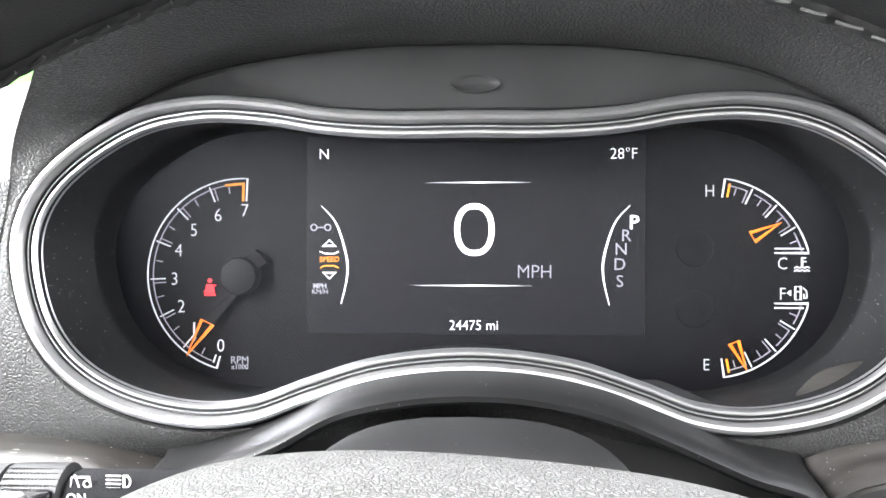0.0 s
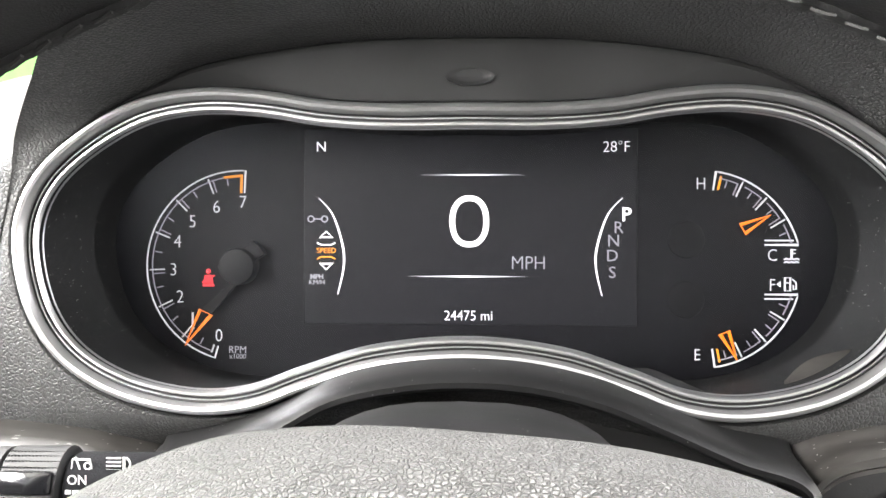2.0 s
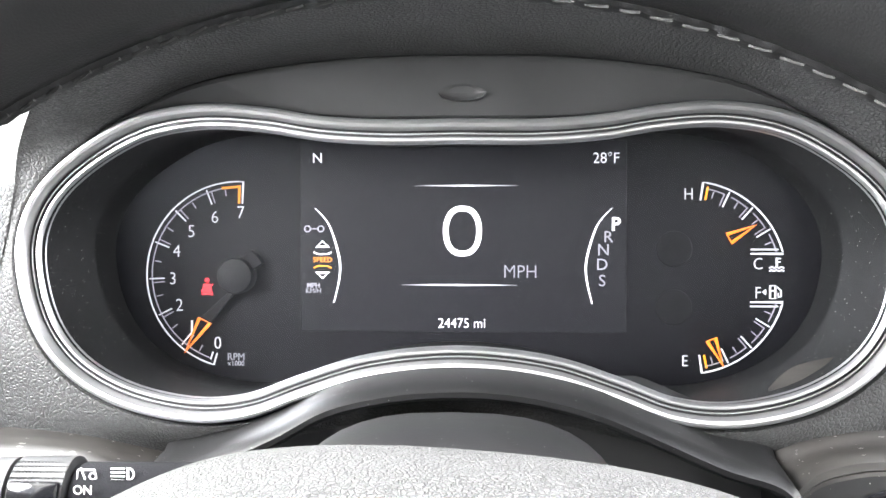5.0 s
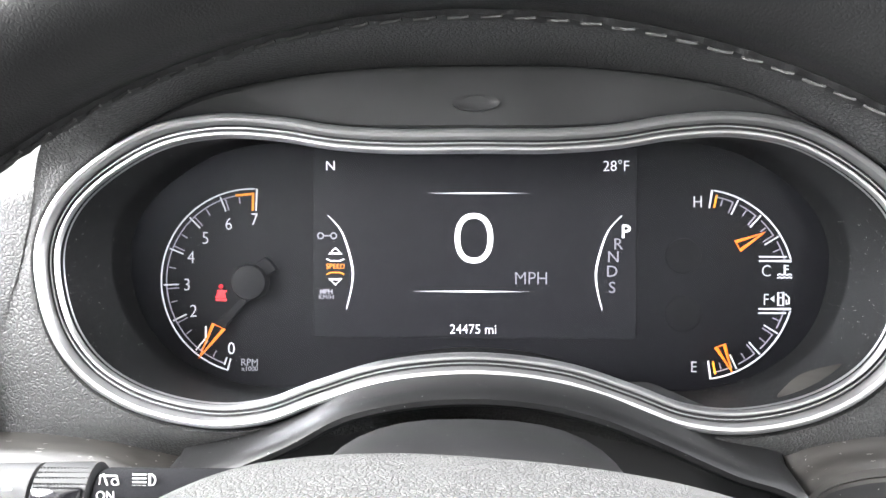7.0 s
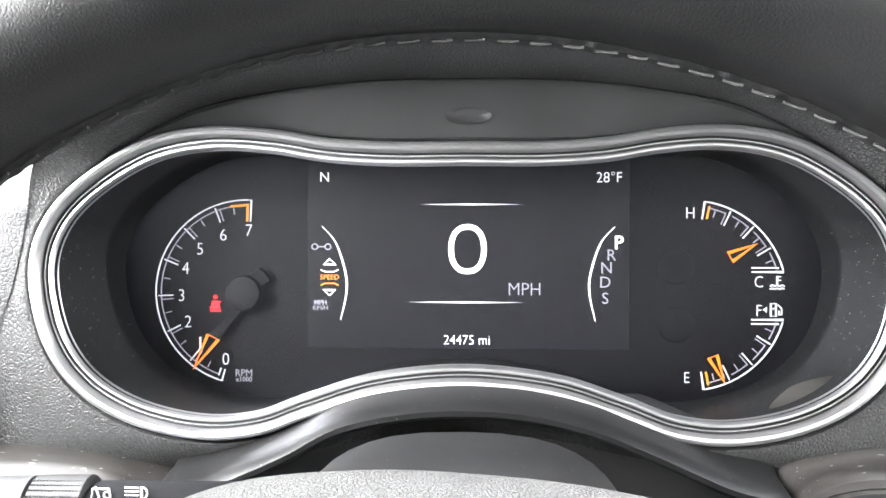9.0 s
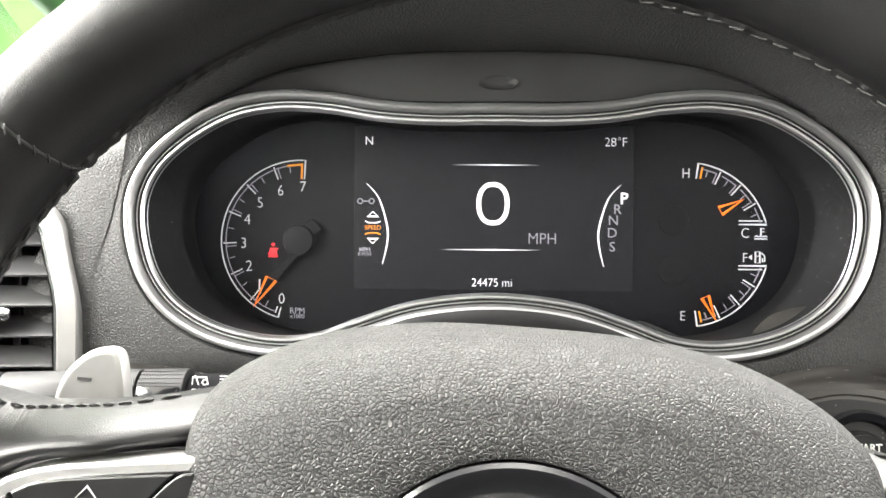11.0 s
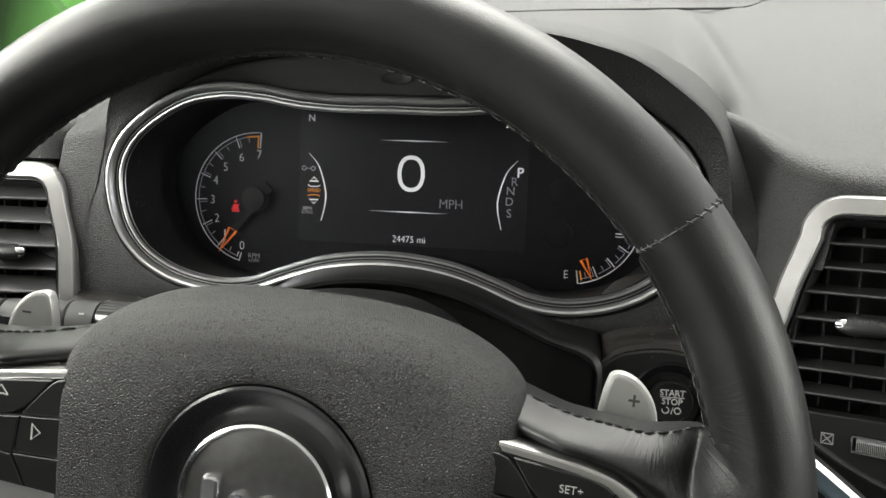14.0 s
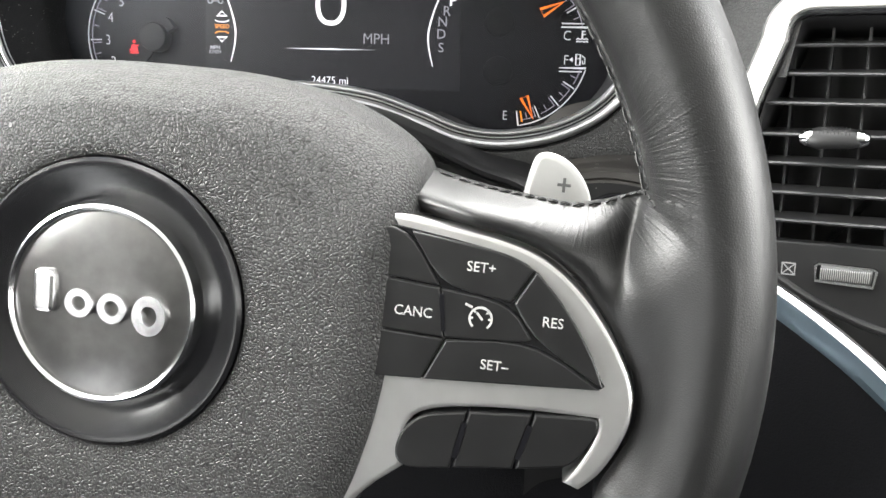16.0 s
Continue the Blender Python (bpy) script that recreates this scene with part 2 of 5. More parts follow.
M["snow"] = mat("pale_snow", (0.75, 0.76, 0.78), 0.8, mottle=0.05, mottle_scale=0.5)
M["hedge"] = mat("plain_green_backdrop", (0.10, 0.30, 0.05), 0.8, mottle=0.35, mottle_scale=3.0)
M["post"] = mat("dark_green_post", (0.02, 0.09, 0.015), 0.4, mottle=0.1)
M["paint"] = mat("green_car_paint", (0.05, 0.26, 0.03), 0.25, coat=0.6, mottle=0.1)


def glass_material():
    m = bpy.data.materials.new("clear_gauge_lens")
    m.use_nodes = True
    n, l = m.node_tree.nodes, m.node_tree.links
    n.clear()
    o, mix = n.new("ShaderNodeOutputMaterial"), n.new("ShaderNodeMixShader")
    tr, gl, fr = n.new("ShaderNodeBsdfTransparent"), n.new("ShaderNodeBsdfGlossy"), n.new("ShaderNodeFresnel")
    tr.inputs["Color"].default_value = (0.93, 0.93, 0.94, 1)
    gl.inputs["Color"].default_value, gl.inputs["Roughness"].default_value = (0.90, 0.92, 1.0, 1), 0.27
    fr.inputs["IOR"].default_value = 1.375
    l.new(fr.outputs[0], mix.inputs[0])
    l.new(tr.outputs[0], mix.inputs[1])
    l.new(gl.outputs[0], mix.inputs[2])
    l.new(mix.outputs[0], o.inputs["Surface"])
    return m


M["glass"] = glass_material()

# ---- shaping helpers: all shapes are drawn in decimetres and scaled to metres here ----
U = 0.1


def thing(name, label, category, group="", kind="", at=None):
    ob = new(name)
    ob.empty_display_size = 0.02
    ob.matrix_world = BASE @ (at or Matrix.Identity(4))
    return tagged(ob, label, category, group, kind)


def part(name, bm, material, parent=None, label="", smooth=True, local=None):
    bmesh.ops.scale(bm, vec=(U, U, U), verts=bm.verts)
    bmesh.ops.recalc_face_normals(bm, faces=bm.faces)
    me = bpy.data.meshes.new(name)
    bm.to_mesh(me)
    bm.free()
    me.materials.append(M[material] if isinstance(material, str) else material)
    if smooth:
        me.shade_smooth()
        me.set_sharp_from_angle(angle=radians(38))
    ob = new(name, me)
    if parent is not None:
        ob.parent = parent
        if local is not None:
            ob.matrix_local = local
    else:
        ob.matrix_world = BASE
    if label:
        ob["label"] = label
    return ob


def spline(ctrl, per=8, closed=True):
    """A Catmull-Rom curve through control points of any size."""
    c = [Vector(p) for p in ctrl]
    n = len(c)
    out = []
    for i in range(n if closed else n - 1):
        if closed:
            a, b, d, e = c[i - 1], c[i], c[(i + 1) % n], c[(i + 2) % n]
        else:
            a, b, d, e = c[max(i - 1, 0)], c[i], c[i + 1], c[min(i + 2, n - 1)]
        for k in range(per):
            t = k / per
            out.append(0.5 * ((2 * b) + (d - a) * t + (2 * a - 5 * b + 4 * d - e) * t * t + (3 * b - a - 3 * d + e) * t ** 3))
    if not closed:
        out.append(c[-1].copy())
    return out


def mirrored(half):
    """A closed outline from its left half, which runs from the top middle to the bottom middle."""
    return list(half) + [(-x, z) for x, z in reversed(half[1:-1])]


def offset(poly, d):
    """A closed 2D outline moved outwards by d (inwards: minus)."""
    p = [Vector(q) for q in poly]
    area = sum(p[i - 1].x * p[i].y - p[i].x * p[i - 1].y for i in range(len(p)))
    s = 1 if area > 0 else -1
    out = []
    for i in range(len(p)):
        a, b = (p[i] - p[i - 1]), (p[(i + 1) % len(p)] - p[i])
        a, b = a.normalized() if a.length else a, b.normalized() if b.length else b
        na, nb = Vector((a.y, -a.x)) * s, Vector((b.y, -b.x)) * s
        m = na + nb
        m = m.normalized() if m.length > 1e-6 else na
        k = max(0.45, m.dot(na))
        out.append(p[i] + m * (d / k))
    return out


def loft(loops, closed=True, cap_first=False, cap_last=False):
    """Quads between loops of 3D points with equal counts."""
    bm = bmesh.new()
    rows = [[bm.verts.new(p) for p in loop] for loop in loops]
    for a, b in zip(rows, rows[1:]):
        for i in range(len(a) if closed else len(a) - 1):
            j = (i + 1) % len(a)
            bm.faces.new((a[i], a[j], b[j], b[i]))
    if cap_first:
        bm.faces.new(rows[0])
    if cap_last:
        bm.faces.new(rows[-1][::-1])
    return bm


def at_y(poly, y):
    return [(p[0], y, p[1]) for p in poly]


def band(outline, profile, scale=None):
    """A strip that follows a closed outline. profile: rows of (offset outwards, y)."""
    return loft([at_y(offset(outline, o), y) for o, y in profile])


def plate(poly, y_front, y_back, bevel=0.01, dome=0.0):
    """A solid with this outline, its front edge rounded; it faces -y."""
    loops = [at_y(poly, y_back), at_y(poly, y_front + bevel), at_y(offset(poly, -bevel * 0.3), y_front + bevel * 0.3), at_y(offset(poly, -bevel), y_front), at_y(offset(poly, -bevel * 1.25), y_front)]
    bm = loft(loops, cap_first=True)
    last = [v for v in bm.verts][-len(poly):]
    f = bm.faces.new(last[::-1])
    if dome:
        bmesh.ops.poke(bm, faces=[f], offset=0)
    return bm


def stroke(points, width, y, thick=0.004, closed=False):
    """A flat line of even width on the plane y."""
    p = [Vector((q[0], q[1])) for q in points]
    lo, hi = [], []
    for i, q in enumerate(p):
        a = p[i - 1] if (i or closed) else q
        b = p[(i + 1) % len(p)] if (closed or i < len(p) - 1) else q
        t = (b - a).normalized() if (b - a).length else Vector((1, 0))
        nrm = Vector((-t.y, t.x)) * (width / 2)
        if 0 < i < len(p) - 1 or closed:
            u, w = (q - p[i - 1]).normalized(), (p[(i + 1) % len(p)] - q).normalized()
            nrm /= max(0.5, math.cos(u.angle(w, 0) / 2))
        lo.append(q - nrm), hi.append(q + nrm)
    bm = bmesh.new()
    rows = [[bm.verts.new((v.x, yy, v.y)) for v in side] for side, yy in ((lo, y), (hi, y), (hi, y - thick), (lo, y - thick))]
    n = len(p)
    for i in range(n if closed else n - 1):
        j = (i + 1) % n
        for r in range(4):
            s = (r + 1) % 4
            bm.faces.new((rows[r][i], rows[r][j], rows[s][j], rows[s][i]))
    if not closed:
        bm.faces.new([rows[r][0] for r in range(4)]), bm.faces.new([rows[r][-1] for r in (3, 2, 1, 0)])
    return bm


def moved(bm, m):
    bmesh.ops.transform(bm, matrix=m, verts=bm.verts)
    return bm


def words(text, size, x, z, y, squeeze=1.0, thick=0.003, turn=0.0, weight=0.0):
    """Lettering on the plane y that faces -y, its middle at x, z; size is the capitals' height."""
    cu = bpy.data.curves.new("lettering", "FONT")
    cu.body, cu.size, cu.align_x, cu.align_y = text, size / 0.70, "CENTER", "CENTER"
    cu.extrude, cu.resolution_u, cu.offset = thick / 2, 3, weight
    ob = bpy.data.objects.new("lettering", cu)
    scene.collection.objects.link(ob)
    bpy.context.view_layer.update()
    me = bpy.data.meshes.new_from_object(ob.evaluated_get(bpy.context.evaluated_depsgraph_get()))
    bpy.data.objects.remove(ob)
    bpy.data.curves.remove(cu)
    bm = bmesh.new()
    bm.from_mesh(me)
    bpy.data.meshes.remove(me)
    xs, ys = [v.co.x for v in bm.verts], [v.co.y for v in bm.verts]
    cx, cy = (min(xs) + max(xs)) / 2, (min(ys) + max(ys)) / 2
    for v in bm.verts:
        v.co = ((v.co.x - cx) * squeeze, v.co.z, v.co.y - cy)
    return moved(bm, Matrix.Translation((x, y, z)) @ Matrix.Rotation(radians(turn), 4, "Y"))


def tube(points, radius, sides=8, closed=False, flat=1.0):
    """A round bar along 3D points; radius may be one number or one a point."""
    p = [Vector(q) for q in points]
    rr = radius if isinstance(radius, (list, tuple)) else [radius] * len(p)
    loops, up = [], None
    for i, q in enumerate(p):
        a = p[i - 1] if (i or closed) else q
        b = p[(i + 1) % len(p)] if (closed or i < len(p) - 1) else q
        t = (b - a).normalized()
        if up is None:
            up = t.orthogonal().normalized()
        up = (up - t * up.dot(t)).normalized()
        side = t.cross(up)
        loops.append([q + (up * math.cos(k * math.tau / sides) + side * math.sin(k * math.tau / sides) * flat) * rr[i] for k in range(sides)])
    if closed:
        loops.append(loops[0])
        bm = loft(loops)
        bmesh.ops.remove_doubles(bm, verts=bm.verts, dist=1e-5)
        return bm
    return loft(loops, cap_first=True, cap_last=True)


def arc(cx, cz, r, a0, a1, n=24, rz=None):
    return [(cx + r * math.cos(radians(a0 + (a1 - a0) * k / n)), cz + (rz or r) * math.sin(radians(a0 + (a1 - a0) * k / n))) for k in range(n + 1)]


def disc(cx, cz, r, profile, n=48):
    """A turned solid about an axis along y. profile: rows of (radius factor, y), outside to inside."""
    loops = [[(cx + r * f * math.cos(k * math.tau / n), y, cz + r * f * math.sin(k * math.tau / n)) for k in range(n)] for f, y in profile]
    return loft(loops, cap_last=True)


def box(x0, x1, y0, y1, z0, z1, bevel=0.0):
    bm = bmesh.new()
    bmesh.ops.create_cube(bm, size=1)
    for v in bm.verts:
        v.co = ((x0 + x1) / 2 + v.co.x * (x1 - x0), (y0 + y1) / 2 + v.co.y * (y1 - y0), (z0 + z1) / 2 + v.co.z * (z1 - z0))
    if bevel:
        bmesh.ops.bevel(bm, geom=list(bm.edges), offset=bevel, segments=2, affect="EDGES", profile=0.6)
    return bm


def softened(poly, times=2, corner=52):
    """A closed outline with its gentle bends rounded and its sharp corners kept."""
    p = [Vector(q) for q in poly]
    for _ in range(times):
        out = []
        for i, q in enumerate(p):
            a, b = q - p[i - 1], p[(i + 1) % len(p)] - q
            if a.length < 1e-6 or b.length < 1e-6 or math.degrees(a.angle(b)) > corner:
                out.append(q)
            else:
                out += [q - a * 0.25, q + b * 0.25]
        p = out
    return p


def smooth_step(a, b, x):
    t = min(1, max(0, (x - a) / (b - a)))
    return t * t * (3 - 2 * t)


# ---- the dashboard ----
RING = spline(mirrored([(0, .449), (-.30, .447), (-.56, .463), (-.80, .500), (-1.05, .512), (-1.30, .468), (-1.52, .355), (-1.70, .200), (-1.795, .02), (-1.805, -.18), (-1.74, -.41), (-1.60, -.59), (-1.38, -.715), (-1.10, -.775), (-.85, -.757), (-.62, -.675), (-.35, -.592), (0, -.557)]), 7)
# the hood's lip: at the top it overhangs the instruments, at the sides it fades into the cheeks beside them
LIP_TOP = [(-1.37, -1.17, .61), (-1.13, -1.32, .665), (-.89, -1.40, .703), (-.45, -1.46, .742), (0, -1.48, .745), (.45, -1.46, .742), (.89, -1.40, .703), (1.13, -1.32, .665), (1.37, -1.20, .60)]
LIP_RIGHT = [(1.604, -1.0, .476), (1.78, -.86, .345), (1.87, -.78, .20), (1.92, -.70, .02), (1.95, -.64, -.17), (1.99, -.60, -.38), (2.02, -.57, -.61)]
LIP_LEFT = [(-2.02, -.57, -.61), (-1.98, -.60, -.38), (-1.90, -.615, -.17), (-1.85, -.63, .0), (-1.81, -.645, .17), (-1.76, -.70, .33), (-1.59, -.90, .485)]
LIP_LOW = [(1.93, -.55, -.84), (1.5, -.52, -.93), (1.0, -.50, -.92), (.62, -.50, -.85), (.35, -.50, -.80), (0, -.50, -.78), (-.35, -.50, -.80), (-.62, -.50, -.85), (-1.0, -.50, -.92), (-1.5, -.52, -.93), (-1.93, -.55, -.84)]
ROUND = LIP_TOP + LIP_RIGHT + LIP_LOW + LIP_LEFT
# in the order of the ring's outline: from the top middle round by the driver's door
LIP = spline((ROUND[4:] + ROUND[:4])[:1] + (ROUND[4:] + ROUND[:4])[:0:-1], 7)
LINE = spline(mirrored([(0, .715), (-.40, .708), (-.80, .665), (-1.10, .60), (-1.33, .495), (-1.54, .37), (-1.715, .205), (-1.84, .06), (-1.87, -.08), (-1.87, -.22), (-1.82, -.42), (-1.72, -.58), (-1.52, -.74), (-1.25, -.83), (-.95, -.83), (-.65, -.75), (-.35, -.67), (0, -.64)]), 7)


# below, the grained hood runs right up to the chrome ring
LINE = [p.lerp(q, 1 - smooth_step(0.12, 0.46, p.y)) for p, q in zip(LINE, offset(RING, 0.016))]


def dash_top_height(x):
    """Height of the front edge of the dashboard's upper side, with the hump behind the instrument hood."""
    a = min(abs(x) / 2.05, 1)
    hump = -0.22 + 1.28 * (1 - a ** 3.2) ** 0.4545
    side = 0.30
    h = max(0.0, 0.22 - abs(hump - side)) / 0.22
    if x > 1.6:
        # on this side the hump runs out in a long slope
        return 0.30 + 0.44 * math.exp(-((x - 1.6) / 0.46) ** 1.5)
    return max(hump, side) + h * h * 0.055


def front_y(x):
    """How far the dashboard's front stands ahead, across its width."""
    if x > 2.0:
        return -0.45 - 0.44 * smooth_step(1.9, 2.34, x) - 0.33 * max(0, x - 2.25)
    if x < -2.0:
        return -0.45 - 0.16 * smooth_step(2.0, 2.3, -x) - 0.25 * max(0, -x - 2.3)
    return -0.45


def dashboard():
    top = thing("dashboard", "black grained soft-touch dashboard with an instrument hood", "dashboard", kind="structure")
    xs = [-3.16, -3.157, -3.148, -3.135, -3.118] + [-3.10 + 0.06 * i for i in range(int((6.4 + 3.10) / 0.06) + 1)]
    loops = []
    for x in xs:
        e, y0 = dash_top_height(x), front_y(x)
        hood = 1 - smooth_step(1.75, 2.15, abs(x))
        y0 += 1.0 * hood * smooth_step(0.25, 0.6, e)
        bend = 1 - math.sqrt(max(0, 1 - max(0, (-2.86 - x) / 0.30) ** 2))
        e, y0 = e - 0.24 * bend, y0 + 0.12 * bend
        back = 1.98 + 0.035 * x * (x > 0) - 0.05 * x * x * (x < 0)
        soft = smooth_step(1.75, 2.3, x)
        r = 0.16 * (1 - hood) + 0.07 * hood + 0.16 * soft
        ry = r + 1.0 * soft
        z0 = 0.015 if x < -2.07 else -0.84 if x < -1.93 else e - r - 0.05 if x < 1.86 else -1.12 if x < 2.27 else -0.40 if x < 2.37 else -0.03
        line = [(x, y0 + 0.3, z0 - 0.03)] + [(x, y0, z0 + (e - r - z0) * k / 8) for k in range(9)]
        for k in range(1, 7):
            a = k / 6 * math.pi / 2 * (1 - 0.55 * soft)
            line.append((x, y0 + ry - ry * math.cos(a), e - r + r * math.sin(a)))
        # on the passenger's side the roll runs straight on into the slope up to the windscreen
        _, yr, e = line[-1]
        for k in range(1, 13):
            t = k / 12
            dip = -0.16 * hood * math.sin(math.pi * min(1, t * 1.3)) * (t < 0.77)
            yy = yr + (4.5 - yr) * t ** (1.25 - 0.25 * soft)
            low = smooth_step(2.55, 3.1, -x)
            rise = (1 - low) * (t * (back - e) + 0.10 * (1 - soft) * math.sin(math.pi * t)) + low * (back - e) * smooth_step(-0.1, 3.3, yy)
            line.append((x, yy, e + rise + dip))
        loops.append(line)
    loops.insert(0, [(x - 0.02, y, z - 0.03) for x, y, z in loops[0]])
    loops.insert(0, [(x - 0.02, y, max(z - 1.2, -0.02)) for x, y, z in loops[0]])
    part("upper_dashboard", loft(loops, closed=False), "dash", top)
    part("panel_seam", tube(spline([(-.6, 2.10, 1.44), (.26, 2.165, 1.457), (.92, 2.44, 1.532), (1.36, 2.77, 1.604), (1.92, 3.31, 1.717), (2.53, 3.81, 1.822), (2.69, 3.86, 1.843), (2.83, 4.06, 1.92), (2.94, 4.23, 1.988), (3.18, 4.30, 2.021), (3.60, 4.35, 2.052)], 6, closed=False), .014, 6), "dull", top, "dark seam round the windscreen vent panel")
    # added behind the panels to stop daylight leaking through their gaps
    part("firewall", box(-4.4, 6.6, .55, .70, -4.5, .15), "cloth", top)
    # the hood: a thick grained roll, a seam, and the smooth panel behind the chrome ring
    def crown(grow, back, rise):
        """The hood's outer side, from the lip back to the dashboard."""
        out = []
        for p in LIP:
            k = smooth_step(0.15, 0.60, p.z) if p.x < 0 else smooth_step(-0.30, 0.40, p.z)
            cheek = Vector((p.x * (1 + 0.17 * back), p.y + 0.045 * back * back, p.z - 0.01 * back))
            out.append(cheek.lerp(Vector((p.x * grow, p.y + (0.6 - p.y) * back, p.z + rise)), k))
        return out

    def under(t, sag=0.0):
        """The hood's inner side, from the lip to the seam."""
        return [(p.x + (q.x - p.x) * t, p.y + (-0.63 - p.y) * t + sag, p.z + (q.y - p.z) * t) for p, q in zip(LIP, LINE)]

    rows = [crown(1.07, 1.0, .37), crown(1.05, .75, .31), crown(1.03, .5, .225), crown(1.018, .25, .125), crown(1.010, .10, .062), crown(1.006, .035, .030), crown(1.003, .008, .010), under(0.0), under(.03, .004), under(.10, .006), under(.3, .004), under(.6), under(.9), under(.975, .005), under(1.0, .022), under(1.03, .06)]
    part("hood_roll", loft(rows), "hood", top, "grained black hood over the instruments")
    lining = [[(p.x + (q.x - p.x) * t, y, p.y + (q.y - p.y) * t) for p, q in zip(LINE, RING)] for t, y in ((-.03, -.565), (.04, -.598), (.14, -.604), (.6, -.572), (.9, -.55), (1.02, -.50))]
    part("hood_lining", loft(lining), "lining", top, "smooth black panel round the chrome ring")
    part("light_sensor", moved(disc(0, 0, 0.105, [(1.0, 0.05), (1.0, 0.006), (0.9, 0.007), (0.8, 0.012), (0.5, 0.02)]), Matrix.Translation((0.012, -0.594, 0.562)) @ Matrix.Diagonal((0.92, 1, 0.34, 1))), "lining", top, "small oval recess in the hood")
    return top


dash = dashboard()


# ---- the instruments ----
FACE = [Vector((p.x * 0.926, (p.y + 0.13) * 0.92 - 0.13)) for p in RING]
TACH = (-1.072, -0.210, 0.449)
RIGHT = (1.059, -0.215, 0.452)
YF = -0.006


def polar(c, r, a):
    return (c[0] + r * math.cos(radians(a)), c[1] + r * math.sin(radians(a)))


def tick(c, r0, r1, a, w, y=YF):
    return stroke([polar(c, r0, a), polar(c, r1, a)], w, y)


def instruments():
    top = thing("instrument_cluster", "lit instrument cluster behind a clear lens in a chrome ring", "instruments")
    bead = [(-0.040, -0.50), (0.0, -0.55), (0.006, -0.60), (0.002, -0.635), (-0.008, -0.655), (-0.020, -0.66), (-0.032, -0.654), (-0.040, -0.632), (-0.042, -0.605)]
    part("chrome_ring", band(RING, bead), "ring", top, "bright chrome ring")
    part("ring_groove", band(RING, [(-0.040, -0.62), (-0.043, -0.598), (-0.050, -0.594), (-0.0525, -0.604), (-0.056, -0.604), (-0.0585, -0.594), (-0.068, -0.596)]), "groove", top, "dark groove with a fine ridge")
    part("ring_ridge", band(RING, [(-0.0515, -0.600), (-0.0525, -0.608), (-0.056, -0.608), (-0.057, -0.600)]), "ring", top, "fine bright ridge")
    part("inner_ring", band(RING, [(-0.066, -0.575), (-0.068, -0.605), (-0.073, -0.615), (-0.081, -0.615), (-0.088, -0.605), (-0.094, -0.57)]), "ring", top, "thin chrome inner ring")
    inner = offset(RING, -0.091)
    rows = []
    for t, y in ((0, -0.60), (0.06, -0.565), (0.2, -0.50), (0.6, -0.36), (0.96, -0.235), (1.0, -0.20), (1.0, 0.0)):
        rows.append([(a.x + (b.x - a.x) * t, y, a.y + (b.y - a.y) * t) for a, b in zip(inner, FACE)])
    part("gauge_surround", loft(rows), "funnel", top, "dusty dark grey surround that slopes inwards")
    part("gauge_face", plate(offset(FACE, 0.10), 0.0, 0.03, 0.005), "face", top, "black gauge face")
    lens = part("lens", loft([[(p.x, -0.212 - 0.084 * (p.y + 0.15), p.y) for p in offset(FACE, 0.012)]], cap_first=True), "glass", top, "clear lens")
    lens.visible_shadow = False
    scr = [(-.772, .43), (-.772, -.476), (.772, -.476), (.772, .43)]
    display = part("display", plate(scr, -0.004, 0.02, 0.002), "screen", top, "dark colour display with white figures", smooth=False)
    ys = -0.006

    def show(name, bm, m, label=""):
        part(name, bm, m, display, label, smooth=False)

    zero = [(0.001 + 0.079 * math.copysign(abs(math.cos(k * math.tau / 40)) ** 0.85, math.cos(k * math.tau / 40)), 0.003 + 0.107 * math.copysign(abs(math.sin(k * math.tau / 40)) ** 0.9, math.sin(k * math.tau / 40))) for k in range(40)]
    show("speed_figure", stroke(zero, 0.026, ys, closed=True), "white")
    show("unit_word", words("MPH", 0.062, .275, -.188, ys, 0.92, weight=-0.001), "grey")
    show("odometer", words("24475 mi", 0.046, -.002, -.434, ys, 0.92, weight=-0.0008), "white")
    show("compass_letter", words("N", 0.046, -.691, .351, ys), "white")
    show("temperature", words("28\u00b0F", 0.050, .676, .349, ys, 0.95, weight=-0.0008), "white")
    for z, half, x in ((.218, .245, .018), (-.253, .28, -.01)):
        taper = [(x - half, z), (x, z + 0.004), (x + half, z), (x, z - 0.004)]
        show("divider", plate(taper, ys - 0.002, ys, 0.0005), "white")
    for s in (-1, 1):
        curve = spline([(s * .704, .112), (s * .635, .03), (s * .588, -.12), (s * .586, -.22), (s * .613, -.34)], 6, closed=False)
        w = [0.004 + 0.006 * math.sin(math.pi * i / (len(curve) - 1)) for i in range(len(curve))]
        strip = [(p.x - w[i] / 2, p.y) for i, p in enumerate(curve)] + [(p.x + w[i] / 2, p.y) for i, p in reversed(list(enumerate(curve)))]
        show("side_curve", plate(strip, ys - 0.002, ys, 0.0002), "white")
    for letter, x, z, h, m in (("P", .725, .037, .062, "white"), ("R", .690, -.023, .054, "grey"), ("N", .665, -.084, .054, "grey"), ("D", .660, -.153, .054, "grey"), ("S", .660, -.230, .054, "grey")):
        show("gear_letter", words(letter, h, x, z, ys, weight=0.0015 if letter == "P" else 0), m)
    for z, d in ((-.060, 1), (-.209, -1)):
        show("arrow", stroke([(-.697, z - d * .012), (-.667, z + d * .014), (-.637, z - d * .012)], 0.006, ys, closed=True), "white")
    show("menu_word", words("SPEED", 0.024, -.667, -.134, ys), "amber")
